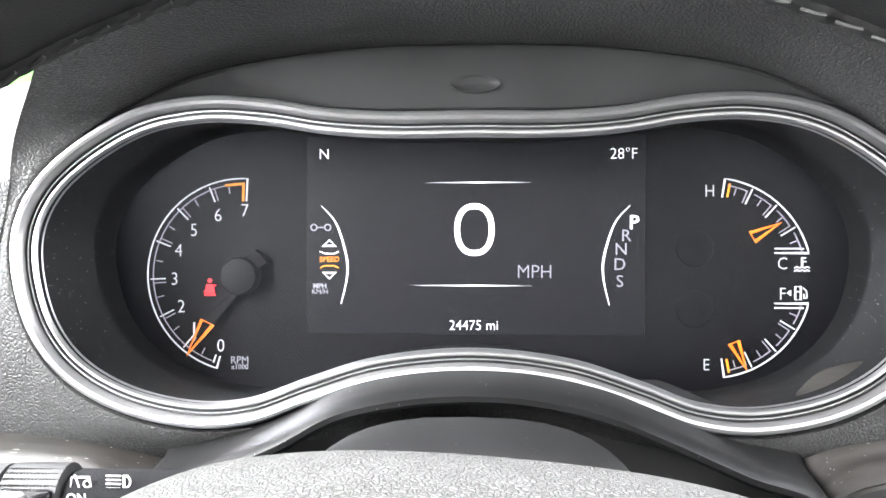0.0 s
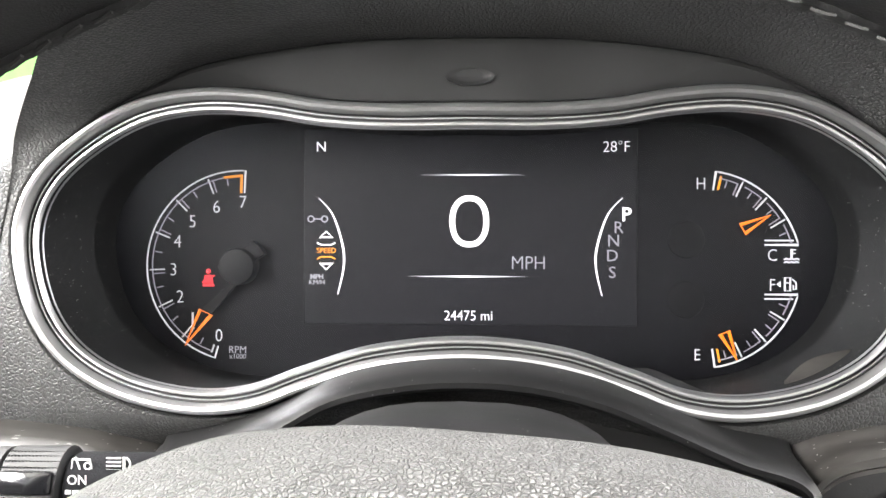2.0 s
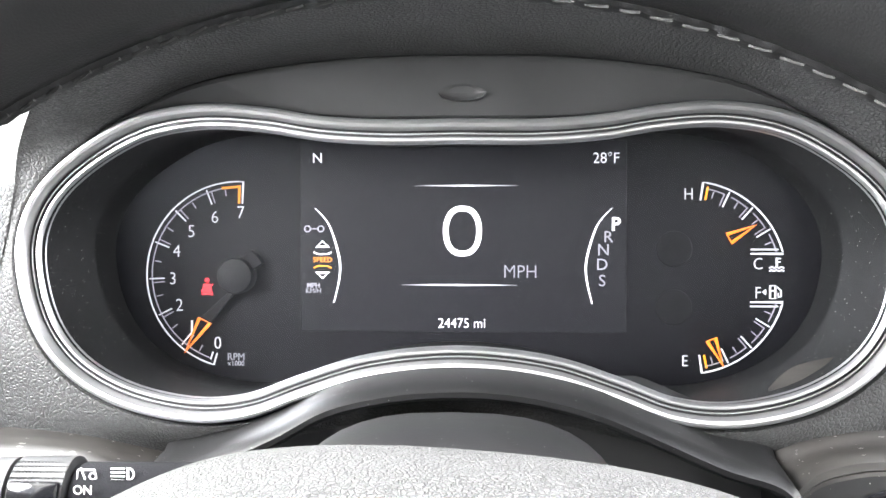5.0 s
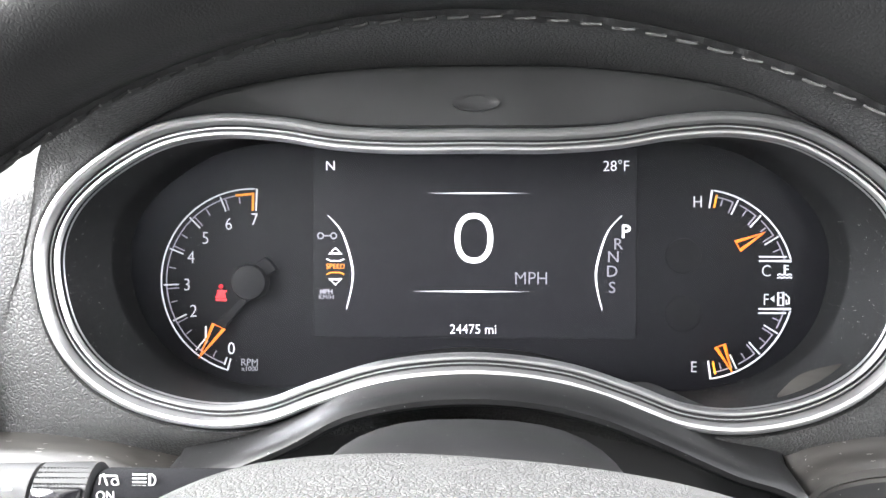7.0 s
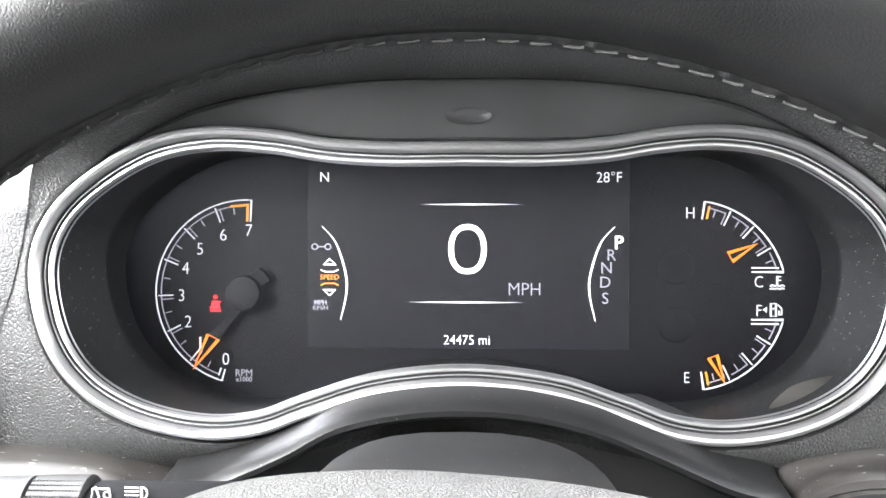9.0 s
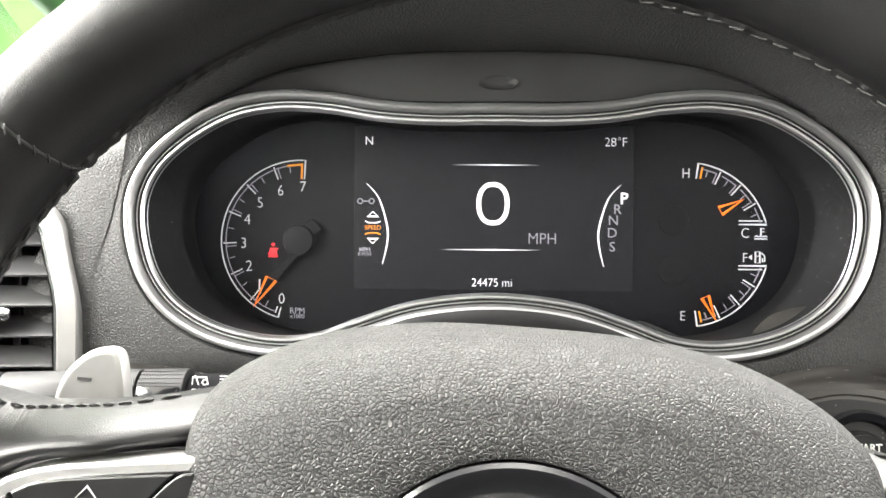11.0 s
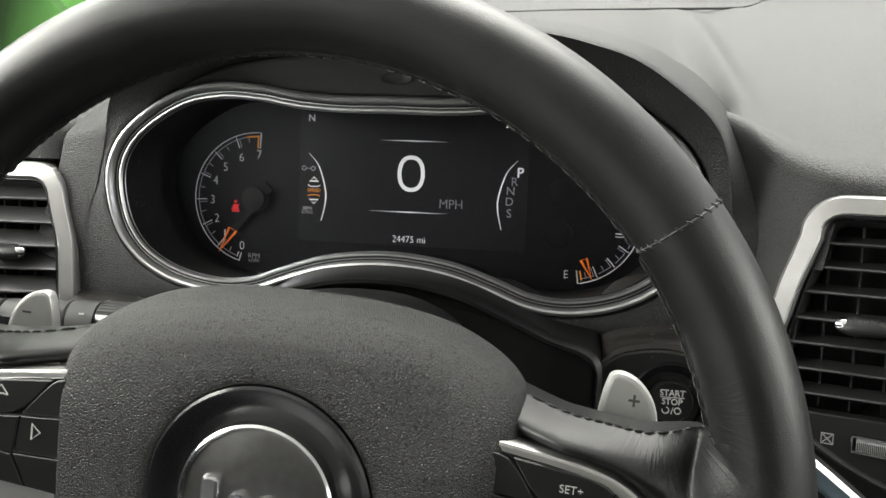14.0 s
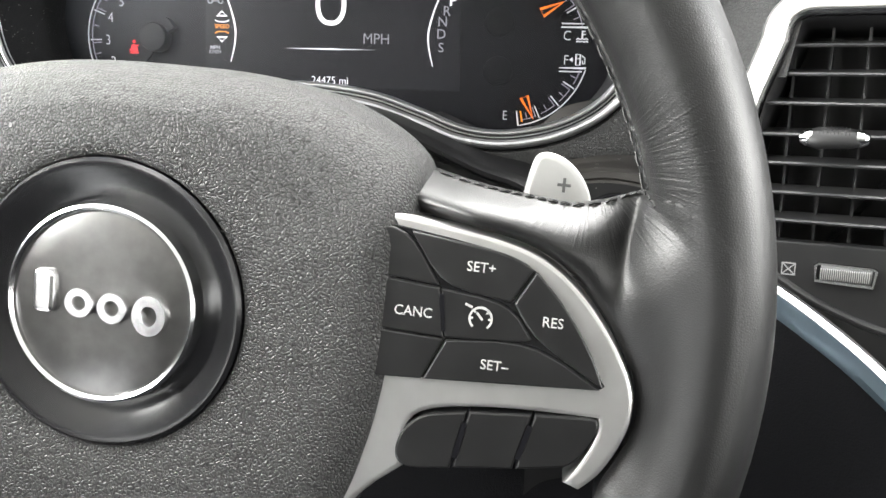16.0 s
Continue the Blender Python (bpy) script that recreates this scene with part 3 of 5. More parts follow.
    for d in (1, -1):
        show("menu_bow", stroke([(-.710, -.136 + d * .038), (-.690, -.136 + d * .028), (-.644, -.136 + d * .028), (-.624, -.136 + d * .038)], 0.006, ys), "white" if d > 0 else "amber")
    for dx in (-.032, .032):
        show("menu_wheel", stroke(arc(-.707 + dx, .013, .014, 0, 330, 12), 0.006, ys, closed=True), "grey")
    show("menu_axle", stroke([(-.725, .013), (-.689, .013)], 0.006, ys), "grey")
    show("unit_small", words("MPH", 0.022, -.712, -.257, ys, weight=0.001), "grey")
    show("unit_small", words("KM/H", 0.022, -.712, -.283, ys), "grey")

    def gauge(name, label):
        return part(name, disc(0, 0, 0.001, [(1, 0.02), (1, 0.021)], 3), "face", top, label)

    # tachometer
    c, R = TACH[:2], TACH[2]
    a7, a0 = 87.0, 254.0
    step = (a0 - a7) / 7
    tach = gauge("tachometer", "white tachometer scale with orange needle")

    def put(name, bm, m, owner=tach):
        part(name, bm, m, owner, smooth=False)

    outer = arc(*c, R, a7, a0, 60)
    put("scale_line", stroke([polar(c, R - .105, a7)] + outer + [polar(c, R - .058, a0)], 0.0062, YF), "mark")
    put("scale_track", stroke(arc(*c, R - .026, a7 + 14, a0 - 4, 56), 0.005, YF), "violet")
    put("red_line", stroke([polar(c, R - .024, a7 + 14), polar(c, R - .024, a7 + 2.4), polar(c, R - .105, a7 + 2.6)], 0.011, YF), "amber")
    for k in range(8):
        a = a0 - k * step
        if 0 < k < 7:
            put("long_mark", tick(c, R - .085, R - .012, a, 0.0064), "mark")
            put("inner_mark", tick(c, R - .085, R - .03, a + (2.6 if k < 4 else -2.6), 0.005), "violet")
        if k < 7:
            put("short_mark", tick(c, R - .066, R - .034, a - step / 2, 0.005), "violet")
    put("end_mark", tick(c, R - .058, R - .02, a0 - 3, 0.007), "mark")
    for k, x, z in ((0, -1.177, -.536), (1, -1.302, -.458), (2, -1.363, -.354), (3, -1.395, -.226), (4, -1.375, -.093), (5, -1.303, .001), (6, -1.188, .070), (7, -1.061, .092)):
        put("figure", words(str(k), 0.060, x, z, YF, 0.9, weight=-0.0011) if k != 1 else stroke([(x, z - .029), (x, z + .029)], 0.009, YF), "mark")
    put("legend", words("RPM", 0.034, -1.088, -.603, YF, 0.95), "grey")
    put("legend", words("x1000", 0.024, -1.088, -.634, YF, 0.95), "grey")
    part("needle", stroke([(-1.250, -.412), (-1.198, -.436), (-1.318, -.572)], 0.0095, -0.05, 0.01, closed=True), "orange", tach, "hollow orange needle", smooth=False)
    part("needle_shaft", plate([(-1.075, -.255), (-1.035, -.235), (-1.200, -.436), (-1.248, -.41)], -0.045, -0.03, 0.003), "hub", tach, smooth=False)
    part("hub_cap", disc(*c, 0.086, [(1, 0), (1, -0.07), (0.93, -0.085), (0.5, -0.09)]), "hub", tach, "dark round needle hub")
    part("hub_wing", plate([polar(c, .08, a) for a in (20, 40, 60, 80)] + [polar(c, .138, a) for a in (60, 50, 35, 25)], -0.05, 0, 0.004), "hubdark", tach, smooth=False)
    # seat belt warning
    bx, bz = -1.227, -.262
    belt = part("belt_warning", disc(bx, bz + .028, .011, [(1, YF), (1, YF - .003)], 14), "red", top, "red seat belt warning sign", smooth=False)
    put("belt_mark", plate([(bx - .024, bz - .03), (bx - .017, bz + .01), (bx + .017, bz + .01), (bx + .024, bz - .03)], YF - .003, YF, .001), "red", belt)
    put("belt_mark", stroke([(bx - .026, bz - .038), (bx + .028, bz - .038)], .010, YF), "red", belt)
    put("belt_mark", stroke([(bx + .030, bz + .008), (bx - .028, bz - .024)], .007, YF - .002), "red", belt)
    # coolant and fuel
    c, R = RIGHT[:2], RIGHT[2]
    for name, label, a_lo, a_hi, top_half in (("coolant_gauge", "coolant temperature scale with orange needle", 14.5, 81.5, True), ("fuel_gauge", "fuel scale with orange needle near empty", -14.5, -81.5, False)):
        g = gauge(name, label)
        ex, ez = polar(c, R, a_lo)
        up = 1 if top_half else -1
        put("scale_line", stroke([(ex - .150, ez)] + arc(*c, R, a_lo, a_hi, 30) + [polar(c, R - .085, a_hi)], 0.0068, YF), "mark", g)
        put("double_line", stroke([(ex - .150, ez + up * .020), (ex - .022, ez + up * .020)], 0.007, YF), "mark", g)
        span = a_hi - a_lo
        put("end_mark", tick(c, R - .08, R - .018, a_hi - span * 0.05, 0.009), "amber", g)
        for k in range(1, 4):
            a = a_lo + span * k / 4
            put("long_mark", tick(c, R - .085, R - .01, a, 0.0068), "mark", g)
            put("inner_mark", tick(c, R - .085, R - .03, a + span * 0.035, 0.005), "violet", g)
        for k in range(4):
            a = a_lo + span * (k + 0.55) / 4
            put("short_mark", tick(c, R - .066, R - .034, a, 0.005), "violet", g)
            put("scale_track", stroke(arc(*c, R - .028, a_lo + span * (k + 0.12) / 4, a_lo + span * (k + 0.86) / 4, 6), 0.005, YF), "violet", g)
    cool, fuel = [o for o in top.children if o.name.split(".")[0] in ("coolant_gauge", "fuel_gauge")]
    put("letter", words("H", .055, 1.059, .178, YF, 0.85, weight=-0.001), "mark", cool)
    put("letter", words("C", .055, 1.382, -.148, YF, 0.85, weight=-0.001), "mark", cool)
    put("letter", words("F", .055, 1.384, -.284, YF, 0.85, weight=-0.001), "mark", fuel)
    put("letter", words("E", .053, 1.048, -.606, YF, 0.85, weight=-0.001), "mark", fuel)
    tx, tz = 1.467, -.150
    put("thermometer_sign", stroke([(tx, tz + .03), (tx, tz - .012)], .009, YF), "mark", cool)
    for dz in (.026, .010):
        put("thermometer_sign", stroke([(tx, tz + dz), (tx + .018, tz + dz)], .005, YF), "mark", cool)
    for dz in (-.016, -.030):
        put("thermometer_sign", stroke([(tx - .034 + .0113 * k, tz + dz + (.003 if k % 2 else -.003)) for k in range(7)], .006, YF), "mark", cool)
    px, pz = 1.452, -.281
    put("pump_sign", stroke([(px - .014, pz - .030), (px - .014, pz + .030), (px + .010, pz + .030), (px + .010, pz - .030)], .006, YF, closed=True), "mark", fuel)
    put("pump_sign", stroke([(px - .010, pz + .006), (px + .008, pz + .006)], .005, YF), "mark", fuel)
    put("pump_sign", stroke([(px + .018, pz + .024), (px + .036, pz + .008), (px + .036, pz - .022), (px + .025, pz - .024), (px + .023, pz - .004)], .005, YF), "mark", fuel)
    put("pump_arrow", plate([(px - .052, pz), (px - .032, pz + .014), (px - .032, pz - .014)], YF - .003, YF, .001), "mark", fuel)
    part("needle", stroke([(1.223, -.011), (1.245, -.050), (1.352, .030)], 0.0095, -0.05, 0.01, closed=True), "orange", cool, "hollow orange needle", smooth=False)
    part("needle", stroke([(1.137, -.507), (1.175, -.492), (1.210, -.618)], 0.0095, -0.05, 0.01, closed=True), "orange", fuel, "hollow orange needle", smooth=False)
    for z, g in ((-.080, cool), (-.355, fuel)):
        part("hub_cap", disc(.995, z, .085, [(1, 0), (.975, -.004), (.9, -.0055), (.4, -.006)], 32), "hubdark", g, "dark round needle hub")
    return top


cluster = instruments()


# ---- steering column surround ----
def column_surround():
    top = thing("column_surround", "black plastic steering column surround below the instruments", "dashboard trim", kind="structure")
    arch = spline([(-1.30, -1.30), (-1.27, -1.02), (-1.02, -.90), (-.72, -.77), (-.50, -.655), (-.25, -.598), (0, -.580), (.25, -.595), (.50, -.650), (.72, -.735), (1.0, -.855), (1.26, -.955), (1.29, -1.20), (1.29, -1.45)], 6, closed=False)
    back = [(p.x * 1.02, -0.46, min(p.y + 0.14, -.60 + 0.0 * p.x) if abs(p.x) < 1.24 else p.y + 0.06) for p in arch]
    rows = [back]
    for dz, y in ((0.05, -0.62), (0.015, -0.78), (0.0, -0.84), (-0.018, -0.865), (-0.04, -0.86), (-0.055, -0.83), (-0.06, -0.70), (-0.06, -0.45)):
        rows.append([(p.x * (1 - 0.02 * (dz < 0)), y, p.y + dz) for p in arch])
    part("arch", loft(rows, closed=False), "arch", top, "arched black panel under the chrome ring")
    part("recess", plate([(-1.26, -1.5), (-1.24, -1.05), (-.68, -.80), (0, -.62), (.68, -.80), (1.24, -1.0), (1.26, -1.5)][::-1], -0.50, -0.44, 0.01), "dull", top)
    prof = []
    for y, k, drop in ((-0.55, 0.95, 0.20), (-0.85, 1.0, 0.12), (-1.15, 1.0, 0.05), (-1.5, 0.97, 0.0), (-1.80, 0.92, 0.0), (-1.95, 0.84, 0.0)):
        prof.append([(0.0 + 0.58 * k * math.copysign(abs(math.cos(a)) ** 0.75, math.cos(a)), y, -0.96 - drop + 0.40 * k * math.copysign(abs(math.sin(a)) ** 0.85, math.sin(a))) for a in [i * math.tau / 40 for i in range(40)]])
    part("shroud", loft(prof, cap_last=True), "arch", top, "satin black column shroud")
    return top


column_surround()


# ---- lower dashboard, trim strips and the start button ----
def lower_dash():
    top = thing("lower_dashboard", "black lower dashboard with dark streaked trim strips", "dashboard trim", kind="structure")
    for x0, x1, z0, z1, y0 in ((-2.04, -1.255, -.86, -1.6, -0.72),):
        edge = spline([(x0, -.86), (-1.75, -.862), (-1.52, -.885), (-1.36, -.935), (x1, -.985)], 6, closed=False)
        rows = []
        for dz, y in ((0.06, -0.50), (0.012, -0.60), (0, -0.66), (-0.02, -0.70), (-0.08, -0.73), (-0.085, -0.755), (-0.10, -0.77), (-0.30, -0.82), (-0.9, -0.80)):
            rows.append([(p.x, y, p.y + dz) for p in edge])
        part("trim_strip", loft(rows, closed=False), "wood", top, "dark streaked trim strip")
    edge = spline([(1.275, -.985), (1.36, -.905), (1.48, -.865), (1.62, -.85), (1.80, -.875), (2.0, -.94), (2.2, -1.02)], 6, closed=False)
    rows = []
    for dz, y in ((0.34, -0.47), (0.16, -0.50), (0.05, -0.60), (0.012, -0.70), (0, -0.74), (-0.015, -0.765), (-0.045, -0.772), (-0.055, -0.76), (-0.075, -0.765)):
        rows.append([(p.x, y - 0.10 * smooth_step(1.9, 2.3, p.x), p.y + dz) for p in edge])
    part("trim_edge", loft(rows, closed=False), "wood", top, "curved trim edge above the start button")
    rows = []
    for dz, y in ((-0.07, -0.765), (-0.3, -0.765), (-0.8, -0.80), (-1.6, -0.76)):
        rows.append([(p.x, y - 0.10 * smooth_step(1.9, 2.3, p.x), p.y + dz) for p in edge])
    part("lower_panel", loft(rows, closed=False), "arch", top)
    part("knee_panel", box(-2.1, 2.3, -0.62, -0.45, -4.2, -1.5, 0.05), "cloth", top)
    return top


lower_dash()


def start_button():
    top = thing("start_button", "round black engine start stop button with an amber lit word", "button")
    c = (1.668, -1.180)
    part("bezel", disc(*c, 0.215, [(1.0, -0.70), (1.0, -0.785), (0.96, -0.805), (0.80, -0.80), (0.74, -0.77), (0.70, -0.74)]), "gloss", top)
    part("cap", disc(*c, 0.118, [(1.0, -0.72), (1.0, -0.802), (0.93, -0.818), (0.5, -0.812)]), "button", top)
    y = -0.818
    part("word", words("START", .034, c[0] + .005, c[1] + .052, y, 0.95, weight=.001), "print", top, smooth=False)
    part("word", words("STOP", .034, c[0] + .005, c[1] + .004, y, 0.95, weight=.001), "print", top, smooth=False)
    part("divider", stroke([(c[0] - .06, c[1] + .028), (c[0] + .07, c[1] + .028)], .004, y), "print", top, smooth=False)
    part("sign", stroke(arc(c[0] - .028, c[1] - .045, .018, -200, 80, 12), .006, y), "print", top, smooth=False)
    part("sign", stroke([(c[0] + .002, c[1] - .066), (c[0] + .012, c[1] - .026)], .004, y), "print", top, smooth=False)
    part("sign", stroke(arc(c[0] + .036, c[1] - .045, .017, 0, 350, 12), .006, y, closed=True), "print", top, smooth=False)
    part("word", words("ENGINE", .028, c[0] + .0, c[1] - .178, -0.806, 0.9), "print", top, smooth=False)
    part("lit_word", words("RUN", .022, c[0] + .165, c[1] + .02, -0.806, 1.0, turn=72, weight=.002), "amber", top, "amber lit word", smooth=False)


start_button()


# ---- steering wheel ----
WHEEL = (0.005, -1.19)
TURN = 3.6


def flip(pts, s):
    return list(pts) if s > 0 else [(-x, z) for x, z in reversed(list(pts))]


RC, RR, RD = 1.813, 0.162, 0.200


def rim_point(a, b, grow=0.0):
    """On the rim: a round the wheel, b round the section (0 outwards, 90 towards the driver)."""
    r = RC + (RR + grow) * math.cos(radians(b))
    return (r * math.cos(radians(a)), -(RD + grow) * math.sin(radians(b)), r * math.sin(radians(a)))


def steering_wheel():
    top = thing("steering_wheel", "black leather-wrapped steering wheel with silver spokes and a round badge", "steering wheel",
                at=Matrix.Translation((WHEEL[0] * U, -0.2495, WHEEL[1] * U)) @ Matrix.Rotation(radians(-0.8), 4, "Z") @ Matrix.Rotation(radians(-2.4), 4, "X") @ Matrix.Rotation(radians(TURN), 4, "Y"))
    seams = (39.8, 139.6)
    loops = []
    for i in range(144):
        a = i * 2.5
        loops.append([rim_point(a, k * 15) for k in range(24)])
    loops.append(loops[0])
    bm = loft(loops)
    bmesh.ops.remove_doubles(bm, verts=bm.verts, dist=1e-5)
    rim = part("rim", bm, "leather", top, "smooth black leather rim")
    for s in seams:
        part("seam", tube([rim_point(s, b, -0.001) for b in range(0, 360, 12)], 0.005, 6, closed=True), "thread", rim, "stitched leather seam")
        for b in range(-60, 240, 14):
            part("stitch", tube([rim_point(s - 0.25, b, 0.0), rim_point(s + 0.05, b + 3, 0.004), rim_point(s + 0.35, b + 6, 0.0)], 0.0035, 5), "thread", rim)
    # the turned edge of the leather and the stitching along the inside of the rim
    for lo, hi in ((40.5, 139), (140.2, 164), (16, 39)):
        steps = int((hi - lo) / 0.5)
        bead = [0.024 + 0.005 * noise.noise((lo + k * 0.45, 3.1, 0)) + 0.0018 * math.sin(k * 2.03) for k in range(steps + 1)]
        part("turned_edge", tube([rim_point(lo + (hi - lo) * k / steps, 196, -0.006) for k in range(steps + 1)], bead, 8), "leather", rim, "uneven stitched leather edge")
    for lo, hi, m in ((41, 134, "thread_light"), (140, 163, "thread"), (17, 38, "thread")):
        a = lo
        while a < hi:
            span, up = 1.45 + 0.35 * noise.noise((a, 1.7, 0)), 0.0012 * noise.noise((a, 5.3, 0))
            q = [rim_point(a, 188, 0.0135 + up), rim_point(a + span * .4, 189 + 40 * up, 0.0155 + up), rim_point(a + span, 192, 0.014 + up)]
            part("stitch", tube(q, 0.0040, 5), m, rim)
            a += span + 0.75

    # airbag cover
    px = 0.025
    half = [(0, .72), (.30, .712), (.56, .67), (.74, .60), (.86, .52), (.908, .44), (.908, .30), (.900, .05), (.890, -.15), (.855, -.36), (.79, -.58), (.66, -.84), (.40, -1.0), (0, -1.03)]
    out = spline([(px + x, z) for x, z in half] + [(px - x, z) for x, z in half[-2:0:-1]], 6)
    bc = (0.006, -0.032)
    circ = []
    for p in out:
        a = math.atan2(p.y - bc[1], p.x - bc[0])
        circ.append(Vector((bc[0] + 0.449 * math.cos(a), bc[1] + 0.449 * math.sin(a))))
    loops = []
    for s, y_side, y_top in ((0.10, 0.55, 0.62), (0.0, 0.30, 0.47), (-0.01, 0.15, 0.38), (0.02, 0.07, 0.285), (0.07, 0.025, 0.205), (0.16, -0.005, 0.135), (0.30, -0.02, 0.075), (0.5, -0.022, 0.028), (0.75, -0.016, 0.002), (0.95, -0.006, -0.004), (1.0, 0.004, 0.004), (1.02, 0.03, 0.03)):
        row = []
        for p, q in zip(out, circ):
            k = smooth_step(0.25, 0.68, p.y)
            row.append((p.x + (q.x - p.x) * s, y_side + (y_top - y_side) * k, p.y + (q.y - p.y) * s))
        loops.append(row)
    cover = part("airbag_cover", loft(loops), "pad", top, "pebble-grained black airbag cover")
    part("badge_well", disc(*bc, 0.442, [(1.0, 0.04), (1.0, -0.004), (0.975, -0.014), (0.93, -0.012), (0.80, 0.022), (0.72, 0.032), (0.5, 0.034)], 72), "well", top, "round black ring about the badge")
    part("badge_ring", disc(*bc, 0.308, [(1.0, 0.036), (1.0, 0.0), (0.985, -0.020), (0.955, -0.026), (0.925, -0.018), (0.915, 0.0), (0.5, 0.0)], 72), "chrome", top, "polished chrome ring")
    badge = part("badge", disc(*bc, 0.283, [(1.0, 0.01), (1.0, -0.008), (0.97, -0.012), (0.5, -0.014)], 64), "brushed", top, "brushed grey disc with raised chrome marks")

    def blob(x, z, w, h, r):
        pts = []
        for cx, cz, a0 in ((w - r, h - r, 0), (-w + r, h - r, 90), (-w + r, -h + r, 180), (w - r, -h + r, 270)):
            pts += arc(cx, cz, r, a0, a0 + 90, 5)
        return plate([(bc[0] + x + p, bc[1] + z + q) for p, q in pts], -0.042, -0.010, 0.012)

    def loop(x, z, w, h, hole):
        prof = [(1.0, -0.010), (1.0, -0.032), (0.94, -0.042), (hole + 0.08, -0.042), (hole, -0.032), (hole, -0.010)]
        return loft([[(bc[0] + x + w * f * math.cos(k * math.tau / 32), y, bc[1] + z + h * f * math.sin(k * math.tau / 32)) for k in range(32)] for f, y in prof])

    part("raised_mark", blob(-.172, .025, .036, .066, .022), "badgemark", badge, "plain raised chrome mark")
    for x, z, w, h, hole in ((-.056, .001, .047, .046, .42), (.050, -.003, .048, .048, .42), (.168, -.012, .056, .064, .40)):
        part("raised_mark", loop(x, z, w, h, hole), "badgemark", badge, "plain raised chrome mark")

    for ob in top.children:
        if ob.name.split(".")[0] in ("airbag_cover", "badge_well", "badge_ring", "badge"):
            ob.location.y = -0.0110

    # the two side spokes, one the other's mirror image
    silver = [(.80, .350), (1.042, .322), (1.24, .290), (1.35, .240), (1.45, .155), (1.54, .040), (1.60, -.07), (1.612, -.15), (1.597, -.235), (1.545, -.345), (1.485, -.405), (1.437, -.388), (1.48, -.32), (1.518, -.23), (1.513, -.185), (1.24, -.19), (1.0, -.225), (.955, -.30), (.965, -.41), (.82, -.53), (.70, -.78), (.56, -.78), (.74, -.40), (.77, -.10), (.78, .15)]
    well = [(.80, .318), (1.23, .262), (1.325, .196), (1.42, .08), (1.49, -.03), (1.522, -.085), (1.507, -.102), (.80, -.143)]
    upper = [[(.935, .292), (1.215, .260), (1.283, .222), (1.232, .128), (1.033, .148)],
             [(1.296, .216), (1.385, .128), (1.475, .0), (1.512, -.085), (1.308, .030), (1.246, .122)],
             [(1.060, -.010), (1.302, .018), (1.503, -.094), (1.006, -.128)],
             [(.82, .155), (1.024, .140), (1.048, .002), (.82, .008)],
             [(.82, .305), (.925, .292), (1.018, .152), (.82, .165)],
             [(.82, -.001), (1.048, -.007), (.995, -.128), (.82, -.14)],
             [(1.033, .138), (1.228, .120), (1.298, .026), (1.285, .016), (1.055, .002)]]
    # on the other spoke the middle button reaches further inwards
    upper_left = [[(.875, .300), (1.215, .260), (1.283, .222), (1.232, .128), (1.005, .150)],
                  upper[1],
                  [(1.030, -.014), (1.302, .018), (1.503, -.094), (.962, -.131)],
                  [(.82, .157), (.992, .142), (1.016, -.001), (.82, .005)],
                  [(.82, .308), (.865, .300), (.988, .154), (.82, .168)],
                  [(.82, -.005), (1.016, -.010), (.950, -.131), (.82, -.14)],
                  [(1.003, .140), (1.228, .120), (1.298, .026), (1.285, .016), (1.025, -.002)]]
    lower = [[(.938, -.36), (.945, -.325), (.965, -.285), (.995, -.255), (1.03, -.237), (1.138, -.217), (1.104, -.392), (1.0, -.408), (.965, -.405), (.945, -.39)],
             [(1.148, -.215), (1.326, -.198), (1.286, -.366), (1.116, -.388)],
             [(1.338, -.196), (1.49, -.184), (1.510, -.187), (1.518, -.20), (1.516, -.225), (1.507, -.25), (1.485, -.29), (1.454, -.326), (1.43, -.34), (1.299, -.364)]]
    edge_b = spline([(.76, .355), (1.05, .326), (1.25, .292), (1.40, .215), (1.50, .112), (1.578, -.01), (1.618, -.12), (1.612, -.23), (1.562, -.345), (1.535, -.43), (1.55, -.54)], 10, closed=False)
    edge_a = spline([(.76, .50), (1.05, .443), (1.25, .418), (1.42, .408), (1.56, .448), (1.70, .42), (1.80, .22), (1.84, -.05), (1.83, -.25), (1.78, -.46), (1.70, -.64)], 10, closed=False)

    def meet(f):
        """Where the wrap's edge lies on the rim: first at its inner side, then round towards the driver."""
        return 17 - 39 * smooth_step(0.34, 1.0, f), 192 - 80 * smooth_step(0.34, 0.54, f)

